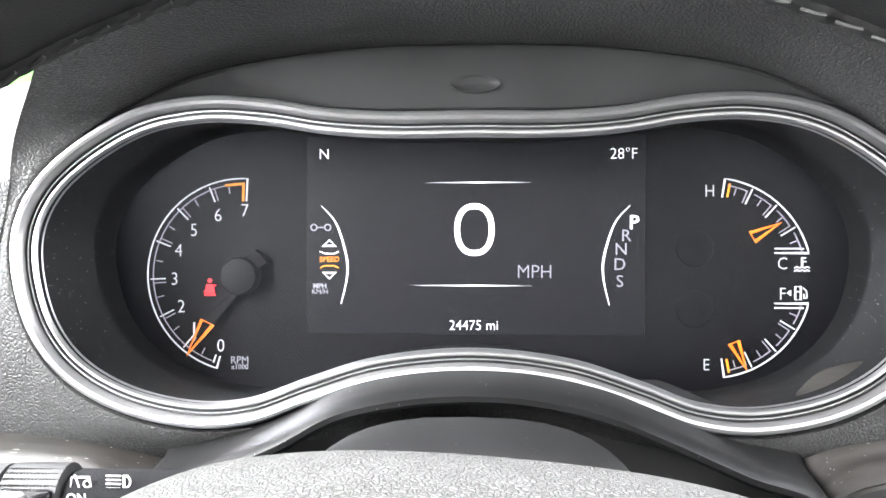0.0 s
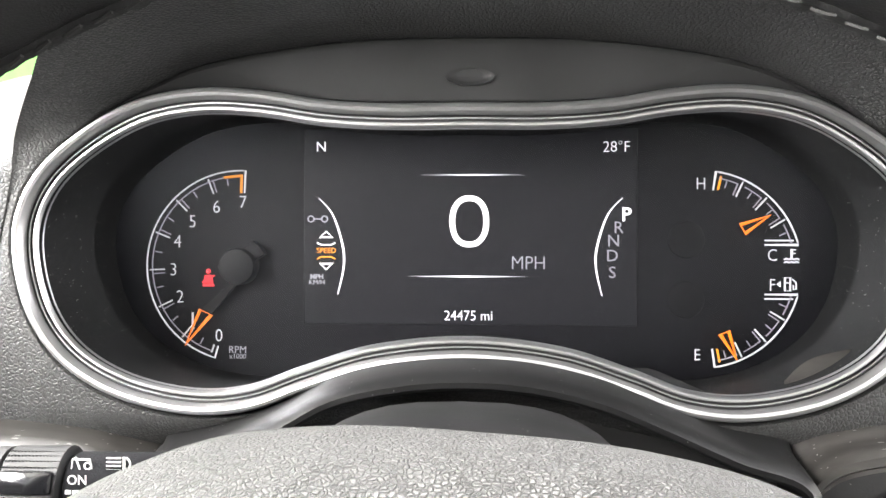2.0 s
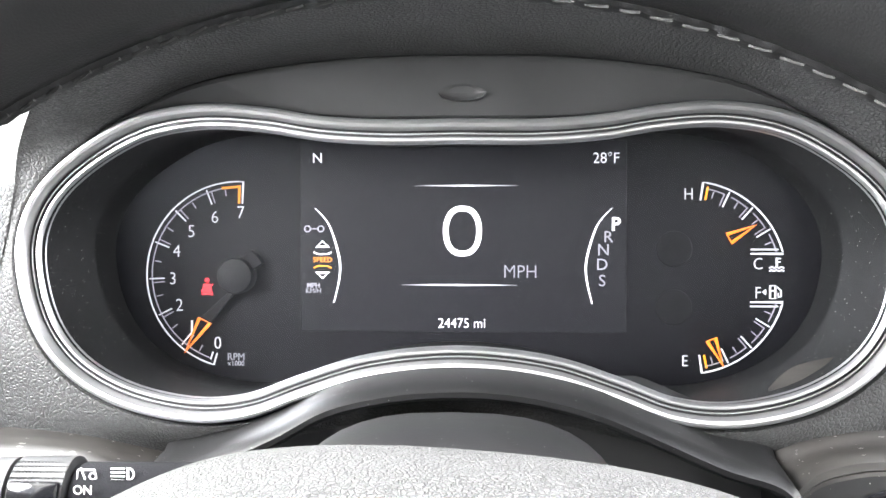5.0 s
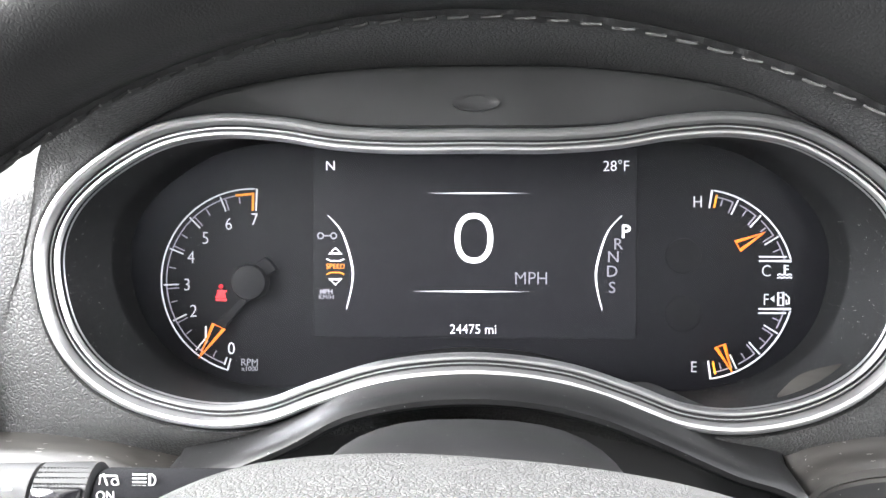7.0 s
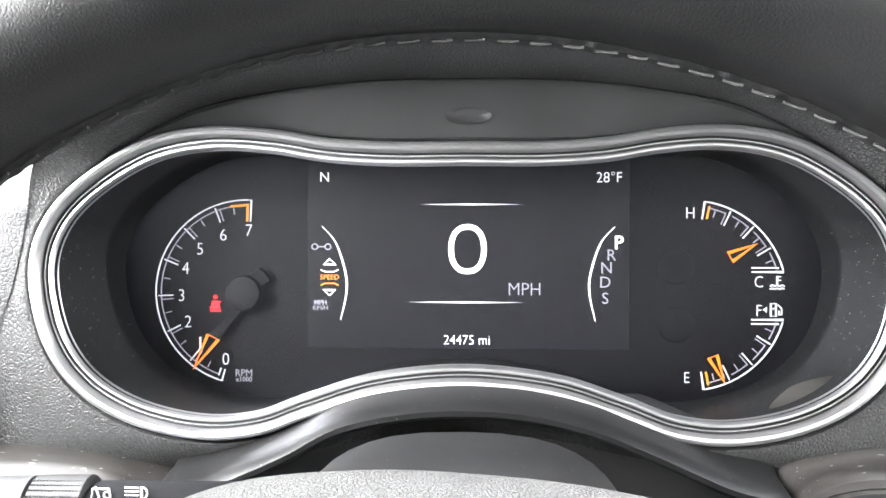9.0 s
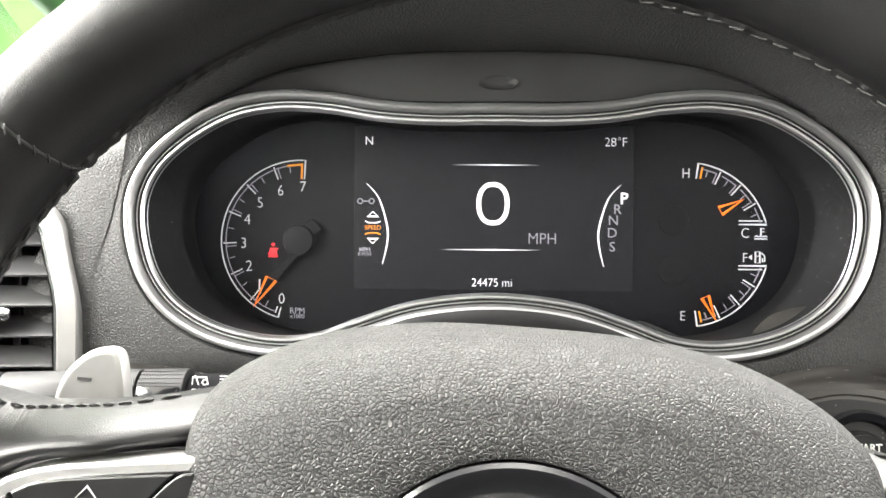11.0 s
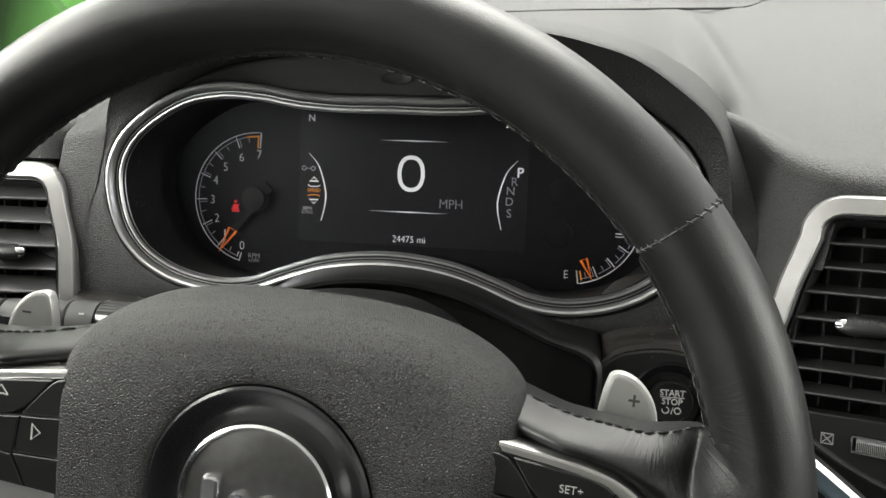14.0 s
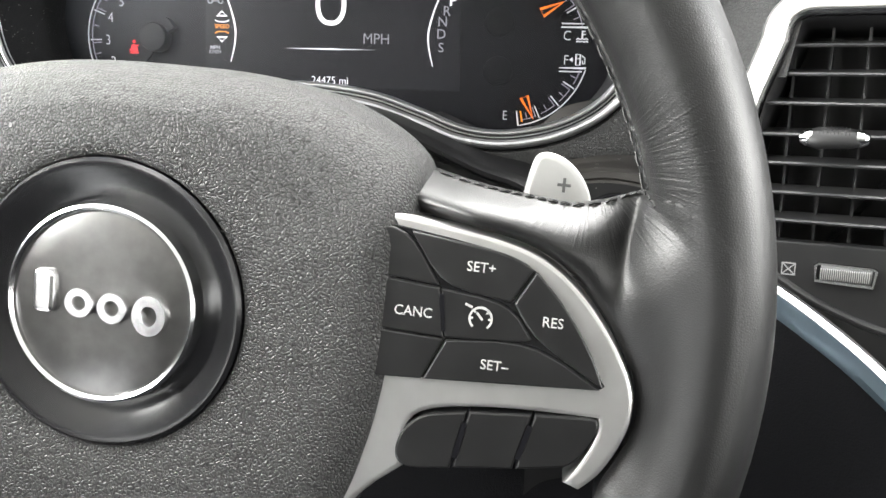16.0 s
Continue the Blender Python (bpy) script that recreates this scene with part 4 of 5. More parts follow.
    for s in (1, -1):
        spoke = part("spoke", plate(flip([(p[0] * 1.0, p[1]) for p in offset(softened(silver), -0.01)], s), 0.10, 0.16, 0.01), "plastic", top, "silver and black spoke with buttons")
        spoke.location.y = -0.0075
        rows = []
        for k in range(25):
            t = k / 24
            row = []
            for i, (p, q) in enumerate(zip(edge_b, edge_a)):
                f = i / (len(edge_b) - 1)
                # along the top the leather rolls over the spoke's upper edge
                y = 0.035 * (1 - t) + 0.16 * t - (0.105 - 0.05 * f) * math.sin(math.pi * t ** 0.8) + 0.17 * (1 - smooth_step(0.0, 0.13, f))
                roll = Vector((p.x + (q.x - p.x) * t, y, p.y + (q.y - p.y) * t))
                # further out it runs on to the rim and meets it without a step
                turn, side = meet(f)
                c0, c1 = Vector(rim_point(turn, side + 2, 0.0025)), Vector(rim_point(turn, side - 14, 0.0025))
                shift = Vector((0, 0.075, 0))
                end, lead = c0 + shift, (c1 - c0).normalized()
                start = Vector((p.x, 0.035, p.y))
                span = (end - start).length
                first = (Vector((end.x - start.x, 0, end.z - start.z)).normalized() * 0.8 + Vector((0, -0.54, 0))) * span
                h1, h2, h3, h4 = 2 * t ** 3 - 3 * t * t + 1, t ** 3 - 2 * t * t + t, -2 * t ** 3 + 3 * t * t, t ** 3 - t * t
                merge = start * h1 + first * h2 + end * h3 + lead * span * 1.1 * h4
                v = roll.lerp(merge, smooth_step(0.26, 0.42, f))
                row.append((s * v.x, v.y, v.z))
            rows.append(row)
        for d, g in ((7, 0.0022), (15, 0.0016), (24, 0.0010), (33, 0.0004), (42, -0.002)):
            row = []
            for i, last in enumerate(rows[24]):
                f = i / (len(edge_b) - 1)
                (turn, side), w = meet(f), smooth_step(0.26, 0.42, f)
                v = Vector(rim_point(turn, side + 2 - d * w, g)) + Vector((0, 0.075, 0))
                v = Vector((s * v.x, v.y, v.z))
                row.append(tuple((Vector(last) + Vector((0, d * 0.004, 0))).lerp(v, w)))
            rows.append(row)
        part("spoke_wrap", loft([[(x, 0.12, z) for x, _, z in rows[0]]] + rows, closed=False), "leather", spoke, "creased black leather wrap")
        part("spoke_trim", plate(flip(softened(silver), s), -0.004, 0.11, 0.014), "satin", spoke, "satin silver trim")
        part("button_well", plate(flip(softened(well), s), -0.010, 0.0, 0.003), "gloss", spoke)
        for poly in (upper if s > 0 else upper_left):
            part("button", plate(flip(offset(softened(poly), 0.0025), s), -0.026, 0.0, 0.005), "button", spoke, "soft black button", smooth=False)
        for poly in lower:
            part("button", plate(flip(offset(softened(poly), 0.002), s), -0.010, 0.09, 0.007), "button", spoke, "soft black button", smooth=False)
        for a, b in (((1.034, .125), (1.048, .018)) if s > 0 else ((1.003, .127), (1.017, .014)),):
            part("rocker_gap", stroke([(s * a[0], a[1]), (s * b[0], b[1])], .012, -0.0255, .003), "face", spoke, smooth=False)
        for a, b in (((1.137, -.248), (1.116, -.358)), ((1.326, -.230), (1.300, -.335))):
            part("rocker_gap", stroke([(s * a[0], a[1]), (s * b[0], b[1])], .014, -0.0095, .003), "face", spoke, smooth=False)
        # stitching where the wrap turns over the spoke
        for i in range(7, 42, 2):
            p, q, up = Vector(rows[24][i]), Vector(rows[24][i + 2]), Vector((0, -.006, .004))
            part("stitch", tube([p + up * .2, p.lerp(q, .35) + up, p.lerp(q, .72) + up * .1], .0047, 5), "thread", spoke)
        # shift paddle behind the spoke
        c = (1.343, .454)
        shape = [(-.150, -.30), (-.137, -.06), (-.112, .070), (-.095, .098), (-.06, .106), (-.01, .092), (.035, .060), (.075, .010), (.098, -.05), (.102, -.115), (.10, -.30)]
        pad = plate(flip(softened([(c[0] + x, c[1] + z) for x, z in shape]), s), 0.365, 0.42, 0.020)
        pd = part("shift_paddle", pad, "paddle", top, "satin grey shift paddle")
        x0 = s * c[0]
        part("sign", stroke([(x0 - .022, c[1]), (x0 + .022, c[1])], .010, 0.364, .003), "paddlesign", pd, smooth=False)
        if s > 0:
            part("sign", stroke([(x0, c[1] - .024), (x0, c[1] + .024)], .010, 0.3635, .003), "paddlesign", pd, smooth=False)
        yb = -0.0265

        def mark(name, bm, m):
            part(name, bm, m, spoke, smooth=False)

        if s > 0:
            for text, x, z in (("SET+", 1.139, .215), ("SET\u2013", 1.206, -.063), ("RES", 1.357, .082), ("CANC", .956, .065)):
                mark("word", words(text, .029, x, z, yb, 0.95), "print")
            g = (1.152, .068)
            mark("cruise_sign", stroke(arc(g[0], g[1], .032, -50, 230, 18), .006, yb), "print")
            mark("cruise_sign", stroke([(g[0] - .012, g[1] + .016), (g[0] + .006, g[1] - .004)], .006, yb), "print")
            mark("cruise_sign", stroke([(g[0] - .048, g[1] + .038), (g[0] - .026, g[1] + .030)], .006, yb), "print")
            for a in (0, 45, 135, 180):
                mark("cruise_sign", stroke([polar(g, .022, a), polar(g, .032, a)], .005, yb), "print")
        else:
            mark("word", words("OK", .038, -1.13, .082, yb, 0.92), "print")
            for x, z, a in ((-1.085, .237, 90), (-1.322, .095, 180), (-.923, .091, 0), (-1.177, -.052, 270)):
                q = (x, z)
                c, n = math.cos(radians(a)), math.sin(radians(a))
                pts = [(q[0] + f * c - g * n, q[1] + f * n + g * c) for f, g in ((.020, 0), (-.015, .030), (-.015, -.030))]
                mark("arrow", stroke(pts, .0040, yb, closed=True), "print")
            yl = -0.0105
            for x, z, m, turn in ((-1.389, -.251, "green", 135), (-.992, -.299, "redprint", 0)):
                q = (x, z)
                h = stroke([(-.034, -.014), (-.034, .002), (-.018, .014), (.018, .014), (.034, .002), (.034, -.014), (.020, -.014), (.014, -.002), (-.014, -.002), (-.020, -.014)], .0036, yl, closed=True)
                mark("handset_sign", moved(h, Matrix.Translation((q[0], 0, q[1])) @ Matrix.Rotation(radians(turn), 4, "Y")), m)
            q = (-1.19, -.275)
            mark("word", words("VR", .030, q[0], q[1] - .038, yl, 0.95), "print")
            for d in (.0, .016, .032):
                mark("voice_sign", stroke([(q[0] - .028 + d * .6, q[1] + .030 - d * .2), (q[0] - .020 + d * .6, q[1] + .018), (q[0] - .026 + d * .6, q[1] + .004 + d * .2)], .0036, yl), "print")
            mark("voice_sign", stroke([(q[0] + .026, q[1] + .048), (q[0] + .012, q[1] + .020), (q[0] + .024, q[1] - .004)], .0045, yl), "print")
    # bottom spoke and the hub behind the cover
    part("lower_spoke", plate([(-.30, -1.72), (-.36, -1.0), (.36, -1.0), (.30, -1.72)], 0.02, 0.14, 0.03), "satin", top, "satin silver lower spoke")
    part("hub", disc(0, -.05, 0.62, [(1.0, 0.40), (1.05, 0.48), (1.0, 0.62), (0.8, 0.70)]), "dull", top)
    return top


steering_wheel()


# ---- turn signal stalk ----
def stalk():
    top = thing("multifunction_stalk", "black multifunction stalk with white wiper and light signs", "stalk")
    y, z = -1.22, -0.895

    def barrel(name, x0, x1, r0, r1, m, label="", flat=1.0, n=28):
        rows = []
        for f, k in ((0, 0.92), (0.03, 1.0), (0.97, 1.0), (1.0, 0.92)):
            x, r = x0 + (x1 - x0) * f, (r0 + (r1 - r0) * f) * k
            rows.append([(x, y + r * 0.85 * math.cos(i * math.tau / n), z + r * math.sin(i * math.tau / n) + 0.02 * (x + 1.2)) for i in range(n)])
        return part(name, loft(rows, cap_first=True, cap_last=True), m, top, label)

    def facet(name, x0, x1, z0, z1, yf, m, label="", slant=0.0):
        """A flat-fronted block with rounded edges on the stalk."""
        bm = box(x0, x1, yf, yf + .09, z0, z1, .012)
        for v in bm.verts:
            v.co.y += slant * (v.co.z - z0)
        return part(name, bm, m, top, label)

    barrel("lever", -1.262, -.55, .118, .11, "cloth", "black lever with white signs")
    collar = barrel("collar", -1.463, -1.268, .138, .138, "stalk", "ribbed grey turning collar")
    for i in range(16):
        for j in range(5):
            a = math.pi * (0.60 + j * 0.055)
            x = -1.455 + .0118 * i
            part("rib", tube([(x, y + .118 * math.cos(a), z + .137 * math.sin(a) - .004), (x + .006, y + .118 * math.cos(a), z + .137 * math.sin(a) - .004)], .0042, 4), "stalk", collar)
    barrel("barrel", -1.64, -1.468, .136, .136, "stalk", "smooth grey sleeve")
    barrel("inner_barrel", -2.06, -1.645, .128, .132, "stalk")
    barrel("end_knob", -2.36, -2.075, .122, .128, "stalk", "grey turning end knob")
    facet("sign_panel", -2.055, -1.66, z - .125, z + .035, y - .128, "gloss", "glossy black panel with a wiper sign", 0.10)
    facet("thumb_switch", -1.452, -1.280, z + .012, z + .080, y - .130, "gloss", "glossy black thumb switch", 0.25)
    facet("switch_sill", -1.458, -1.274, z - .014, z + .010, y - .134, "stalk")

    def sign(bm, label=""):
        part("sign", bm, "signprint", top, label, smooth=False)

    yl = y - .112
    # rear wiper sign, its word and bars, on the lever
    bx, bz = -1.205, z + .098
    sign(stroke([(bx - .034, bz - .020), (bx - .030, bz + .014), (bx + .026, bz + .014), (bx + .034, bz - .020)], .0048, yl + .045, closed=True))
    sign(stroke([(bx - .002, bz - .028), (bx - .020, bz + .022)], .005, yl + .044))
    sign(stroke(arc(bx + .020, bz - .006, .011, 0, 330, 10), .0045, yl + .044, closed=True))
    sign(words("ON", .030, bx + .002, z + .057, yl + .006, 0.95))
    for k in range(3):
        sign(stroke([(bx - .032 + .024 * k, z + .020), (bx - .014 + .024 * k, z + .020)], .012, yl + .001))
    lx = bx + .125
    sign(stroke(arc(lx + .012, bz + .002, .020, -90, 90, 8), .005, yl + .045, closed=True))
    for k in range(4):
        sign(stroke([(lx - .045, bz - .018 + .0125 * k), (lx + .002, bz - .018 + .0125 * k)], .0045, yl + .045))
    sign(words("REAR", .034, -1.362, z - .040, y - .137, 0.95, weight=.001))
    sign(stroke([(-1.42, z - .076), (-1.31, z - .076)], .018, y - .128))
    sign(stroke([(-1.545, z + .075), (-1.515, z + .075)], .008, y - .108))
    # windscreen wiper sign on the glossy panel
    wx, wz, yp = -1.845, z - .010, y - .131
    fan = arc(wx, wz - .075, .085, 40, 140, 10)
    sign(stroke([(wx - .018, wz - .040)] + fan[::-1] + [(wx + .018, wz - .040)], .008, yp + .012, closed=True))
    sign(stroke([(wx, wz - .058), (wx - .030, wz + .002)], .008, yp + .010))
    for k in range(3):
        sign(stroke([(wx - .055 + .040 * k, wz + .030), (wx - .030 + .040 * k, wz + .030)], .009, yp + .014))


stalk()


# ---- air vents ----
def vent(name, label, m, w, right, flare, tilt, slats, knob_u, knob_z, low, foot):
    """An air outlet in its own frame: u from its inner edge outwards, z down from its top."""
    top = thing(name, label, "air vent", group="dashboard air vents", at=m)
    f = 1 if right else -1

    def o(pts):
        return pts if right else [(-x, z) for x, z in reversed(pts)]

    # the inner side of the frame leans: it comes nearer to the wheel towards the bottom
    slope = 0.25 if right else 0.12

    def lean(z):
        return slope * (z + 0.45)

    outer = []
    for cx, cz, a0, r in ((w - .14, -.14, 0, .14), (.23 + lean(-.21), -.21, 90, .21)):
        outer += arc(cx, cz, r, a0, a0 + 90, 8)
    outer += [(lean(-.45), -.45), (lean(low + .35), low + .35), (.04 + lean(low), low), (.10 + lean(low), foot + .06), (.20 + lean(low), foot), (w - .12 - flare * foot, foot), (w - flare * (foot + .12), foot + .12)]
    outer = [Vector(p) for p in o(outer)]
    inner = offset(outer, -0.115)
    part("trim_frame", loft([at_y(outer, 0.40), at_y(outer, -0.005), at_y(offset(outer, -0.012), -0.022), at_y(offset(outer, -0.09), -0.030), at_y(offset(outer, -0.105), -0.020)]), "satin", top, "satin silver frame")
    part("chrome_edge", loft([at_y(offset(outer, -0.100), -0.024), at_y(offset(outer, -0.112), -0.020), at_y(offset(outer, -0.122), 0.0), at_y(offset(outer, -0.140), 0.05)]), "chrome", top, "bright inner edge")
    part("cavity", loft([at_y(offset(outer, -0.128), 0.0), at_y(offset(outer, -0.16), 0.09), at_y(offset(outer, -0.18), 0.42)], cap_last=True), "dull", top)
    lower = [Vector(p) for p in o([(.13 + lean(low), low), (w - .12, low), (w - .11, foot + .10), (.24 + lean(low), foot + .10), (.18 + lean(low), foot + .16)])]
    part("lower_panel", plate(lower, 0.012, 0.10, 0.01), "plastic", top)
    for i in range(7):
        u = .22 + (w - .44) * i / 6
        part("vane", box(min(f * (u - .006), f * (u + .006)), max(f * (u - .006), f * (u + .006)), 0.14, 0.30, low, -.14), "dull", top)
    for zc in slats:
        prof = [(0.035, 0.010), (0.018, 0.010), (0.012, 0.002), (0.02, -0.006), (0.16, 0.022), (0.165, 0.034)]
        if tilt:
            prof = [(0.035, -0.040), (0.018, -0.038), (0.012, -0.046), (0.02, -0.056), (0.13, 0.034), (0.12, 0.046)]
        u0, u1 = .125 + lean(zc), w - .125 - flare * zc
        a, b = [(f * u0, y, zc + z) for y, z in prof], [(f * u1, y, zc + z) for y, z in prof]
        part("slat", loft([a, b], cap_first=True, cap_last=True), "slat", top, "thin black slat")
    k = part("slider", tube([(f * (knob_u - .10), 0.0, knob_z), (f * (knob_u - .07), -0.005, knob_z), (f * (knob_u + .07), -0.005, knob_z), (f * (knob_u + .10), 0.0, knob_z)], [.046, .056, .052, .042], 14, flat=0.7), "plastic", top, "ribbed slider with chrome tips")
    for i in range(9):
        u = knob_u - .06 + .015 * i
        part("rib", tube([(f * u, -.005 + .0355 * math.cos(a), knob_z + .0505 * math.sin(a)) for a in [math.pi * (0.5 + j / 8) for j in range(9)]], .0028, 4), "dull", k)
    for d in (-1, 1):
        u = knob_u + d * .115
        part("tip", tube([(f * (u - d * .02), 0.0, knob_z), (f * u, -.003, knob_z), (f * (u + d * .02), .002, knob_z)], [.040, .037, .026], 10), "chrome", k, "small chrome tip")
    tu, tz = .52, (-1.26 if right else -1.0)
    part("thumbwheel_frame", plate([(f * (tu + x), tz + z) for x, z in ((-.125, -.045), (.125, -.052), (.135, .030), (.12, .040), (-.115, .046), (-.128, .035))][::f], -0.004, 0.05, 0.008), "gloss", top)
    part("thumbwheel_edge", stroke([(f * (tu + x), tz + z) for x, z in ((-.118, -.038), (.118, -.045), (.128, .028), (.115, .034), (-.108, .040), (-.121, .030))], .010, -.004, .008, closed=True), "chrome", top, "bright edge")
    wheel = part("thumbwheel", tube([(f * (tu - .10), -0.008, tz + .003), (f * (tu + .11), -0.008, tz - .004)], [.034, .034], 16), "mesh", top, "ribbed grey thumbwheel")
    for i in range(24):
        u = tu - .098 + .0085 * i
        part("rib", box(min(f * u, f * (u + .0035)), max(f * u, f * (u + .0035)), -.045, -.034, tz - .024, tz + .024), "paddle", wheel)
    su = tu - .235 if right else tu + .20
    part("sign", stroke([(f * (su - .028), tz - .025), (f * (su - .028), tz + .028), (f * (su + .028), tz + .028), (f * (su + .028), tz - .025)], .005, .011, closed=True), "dimprint", top, smooth=False)
    part("sign", stroke([(f * (su - .026), tz - .023), (f * (su + .026), tz + .026)], .005, .011), "dimprint", top, smooth=False)
    part("sign", stroke([(f * (su - .026), tz + .026), (f * (su + .026), tz - .023)], .005, .011), "dimprint", top, smooth=False)
    return top


vent("air_vent", "centre air vent with black slats in a satin silver frame", Matrix.Translation((0.2170, -0.0868, -0.001)) @ Matrix.Rotation(radians(-18.2), 4, "Z"), 1.35, True, 0.0, 0, [-.252, -.378, -.508, -.648, -.778, -.912, -1.04], .42, -.655, -1.13, -1.80)
vent("air_vent", "driver's air vent with black slats in a satin silver frame", Matrix.Translation((-0.205, -0.0615, -0.001)) @ Matrix.Rotation(radians(8), 4, "Z"), 1.05, False, 0.1, 1, [-.19, -.34, -.49, -.64, -.79], .45, -.575, -.90, -1.35)


# ---- centre console edge below the right vent ----
def console():
    top = thing("centre_console", "black centre console side with a silver and blue trim line", "console", kind="structure")
    line = spline([(2.16, -.98, -1.23), (2.34, -1.28, -1.315), (2.60, -1.62, -1.51), (2.80, -2.0, -1.76), (2.90, -2.4, -2.16)], 8, closed=False)

    def ribbon(name, d0, d1, m, label="", lift=0.0):
        part(name, loft([[(p.x + dx, p.y + lift, p.z + dz) for p in line] for dx, dz in (d0, ((d0[0] + d1[0]) / 2 - .02, (d0[1] + d1[1]) / 2), d1)], closed=False), m, top, label)

    part("upper_side", loft([[(p.x + .12, p.y + .32, p.z - .12) for p in line], [(p.x + .05, p.y + .08, p.z - .012) for p in line], [(p.x + .02, p.y, p.z) for p in line]], closed=False), "dull", top)
    ribbon("silver_line", (.02, -.005), (.0, -.03), "satin", "bright silver line")
    ribbon("blue_line", (.0, -.03), (.02, -.145), "blue", "blue-grey metal strip")
    ribbon("lower_side", (.02, -.145), (.06, -2.2), "cloth")
    part("moulding", tube(spline([(2.36, -.925, -1.285), (2.42, -.94, -1.325), (2.52, -.97, -1.386), (2.64, -1.01, -1.444), (2.80, -1.06, -1.502), (3.0, -1.13, -1.545)], 6, closed=False), .020, 8), "slat", top, "soft rounded moulding")
    return top


console()


# ---- driver's door with its loudspeaker, and the windscreen pillar ----
def door():
    top = thing("door", "black grained driver's door panel with curved mouldings", "door", kind="structure")

    def run(name, prof, m, label=""):
        rows = []
        for y in (-0.36, -0.42, -0.55, -0.8, -1.2, -2.0, -4.0, -8.0):
            lead = 0.05 * (1 - smooth_step(0.36, 0.50, -y))
            rows.append([(x + 0.15 - lead - 0.035 * max(0, -y - 0.8), y, z - 0.06 * max(0, min(1.2, -0.75 - y)) - (0.13 + 0.20 * smooth_step(0.4, 1.25, -y)) * smooth_step(-0.8, 0.1, z)) for x, z in prof])
        part(name, loft(rows, closed=False), m, top, label)

    run("upper_panel", spline([(-4.1, .36), (-3.85, .34), (-3.62, .24), (-3.48, .05), (-3.40, -.25), (-3.36, -.55), (-3.345, -.78), (-3.36, -.835), (-3.42, -.85)], 5, closed=False), "doorskin", "grained upper door panel")
    run("middle_panel", spline([(-3.44, -.845), (-3.36, -.87), (-3.33, -.93), (-3.30, -1.10), (-3.29, -1.28), (-3.31, -1.38), (-3.38, -1.42)], 5, closed=False), "doorskin", "middle door panel")
    run("lower_panel", spline([(-3.40, -1.41), (-3.47, -1.45), (-3.55, -1.6), (-3.56, -1.85), (-3.48, -2.02), (-3.36, -2.10), (-3.34, -2.18), (-3.42, -2.3), (-3.6, -2.7), (-3.62, -4.4)], 5, closed=False), "doorskin", "recessed lower door panel with a pull")
    part("door_gap", box(-4.1, -3.36, -0.40, -0.30, -4.4, 0.12, 0.03), "cloth", top)
    # black filler box, widened outwards so no daylight shows above the door
    part("corner_filler", box(-6.6, -3.28, .30, .60, -2.0, .33, .04), "cloth", top)
    sail = [(-3.42, .55, .30), (-4.6, .05, .20), (-4.75, -.5, 1.9), (-4.3, .8, 1.4)]
    part("mirror_sail", loft([[Vector(p) for p in sail], [Vector(p) + Vector((-.12, .05, 0)) for p in sail]], cap_first=True, cap_last=True), "cloth", top, "black corner panel behind the loudspeaker")
    return top


door()


def tweeter():
    m = Matrix.Translation((-0.392, -0.020, 0.0512)) @ Matrix.Rotation(radians(38), 4, "Z") @ Matrix.Scale(0.95, 4)
    top = thing("tweeter", "round door loudspeaker with perforated silver grille", "loudspeaker", at=m)
    part("housing", disc(0, 0, .56, [(1.0, 0.75), (1.0, 0.40), (0.93, 0.22), (0.8, 0.09), (0.62, 0.02), (0.55, 0.0), (0.4, 0.0)], 48), "cloth", top)
    part("ring", disc(0, 0, .30, [(1.0, 0.0), (1.0, -.05), (.95, -.075), (.88, -.075), (.82, -.05), (.5, -.045)], 48), "mesh", top, "grey rim")
    part("grille", disc(0, 0, .245, [(1.0, -.045), (1.0, -.052), (.5, -.072)], 40), "mesh", top, "perforated silver grille")
    holes = bmesh.new()
    for i in range(-12, 13):
        for j in range(-13, 14):
            x, z = (i + 0.5 * (j % 2)) * .0215, j * .0186
            if x * x + z * z < .225 ** 2:
                yy = -.0545 - .020 * min(1, 2 * (1 - math.hypot(x, z) / .245))
                v = [holes.verts.new((x + .0090 * math.cos(k * math.tau / 6), min(yy, -.053), z + .0090 * math.sin(k * math.tau / 6))) for k in range(6)]
                holes.faces.new(v)
    part("perforation", holes, "cloth", top, smooth=False)["kind"] = "stuff"


tweeter()


# ---- the rest of the cabin: pillars, roof, windows and what closes it behind ----
def slab(bm_pts, thickness, name, material, parent, label=""):
    """A thick sheet through four corners in the dashboard frame (decimetres)."""
    a, b, c, d = [Vector(p) for p in bm_pts]
    nrm = (b - a).cross(d - a).normalized() * thickness
    return part(name, loft([[a, b, c, d], [a + nrm, b + nrm, c + nrm, d + nrm]], cap_first=True, cap_last=True), material, parent, label, smooth=False)


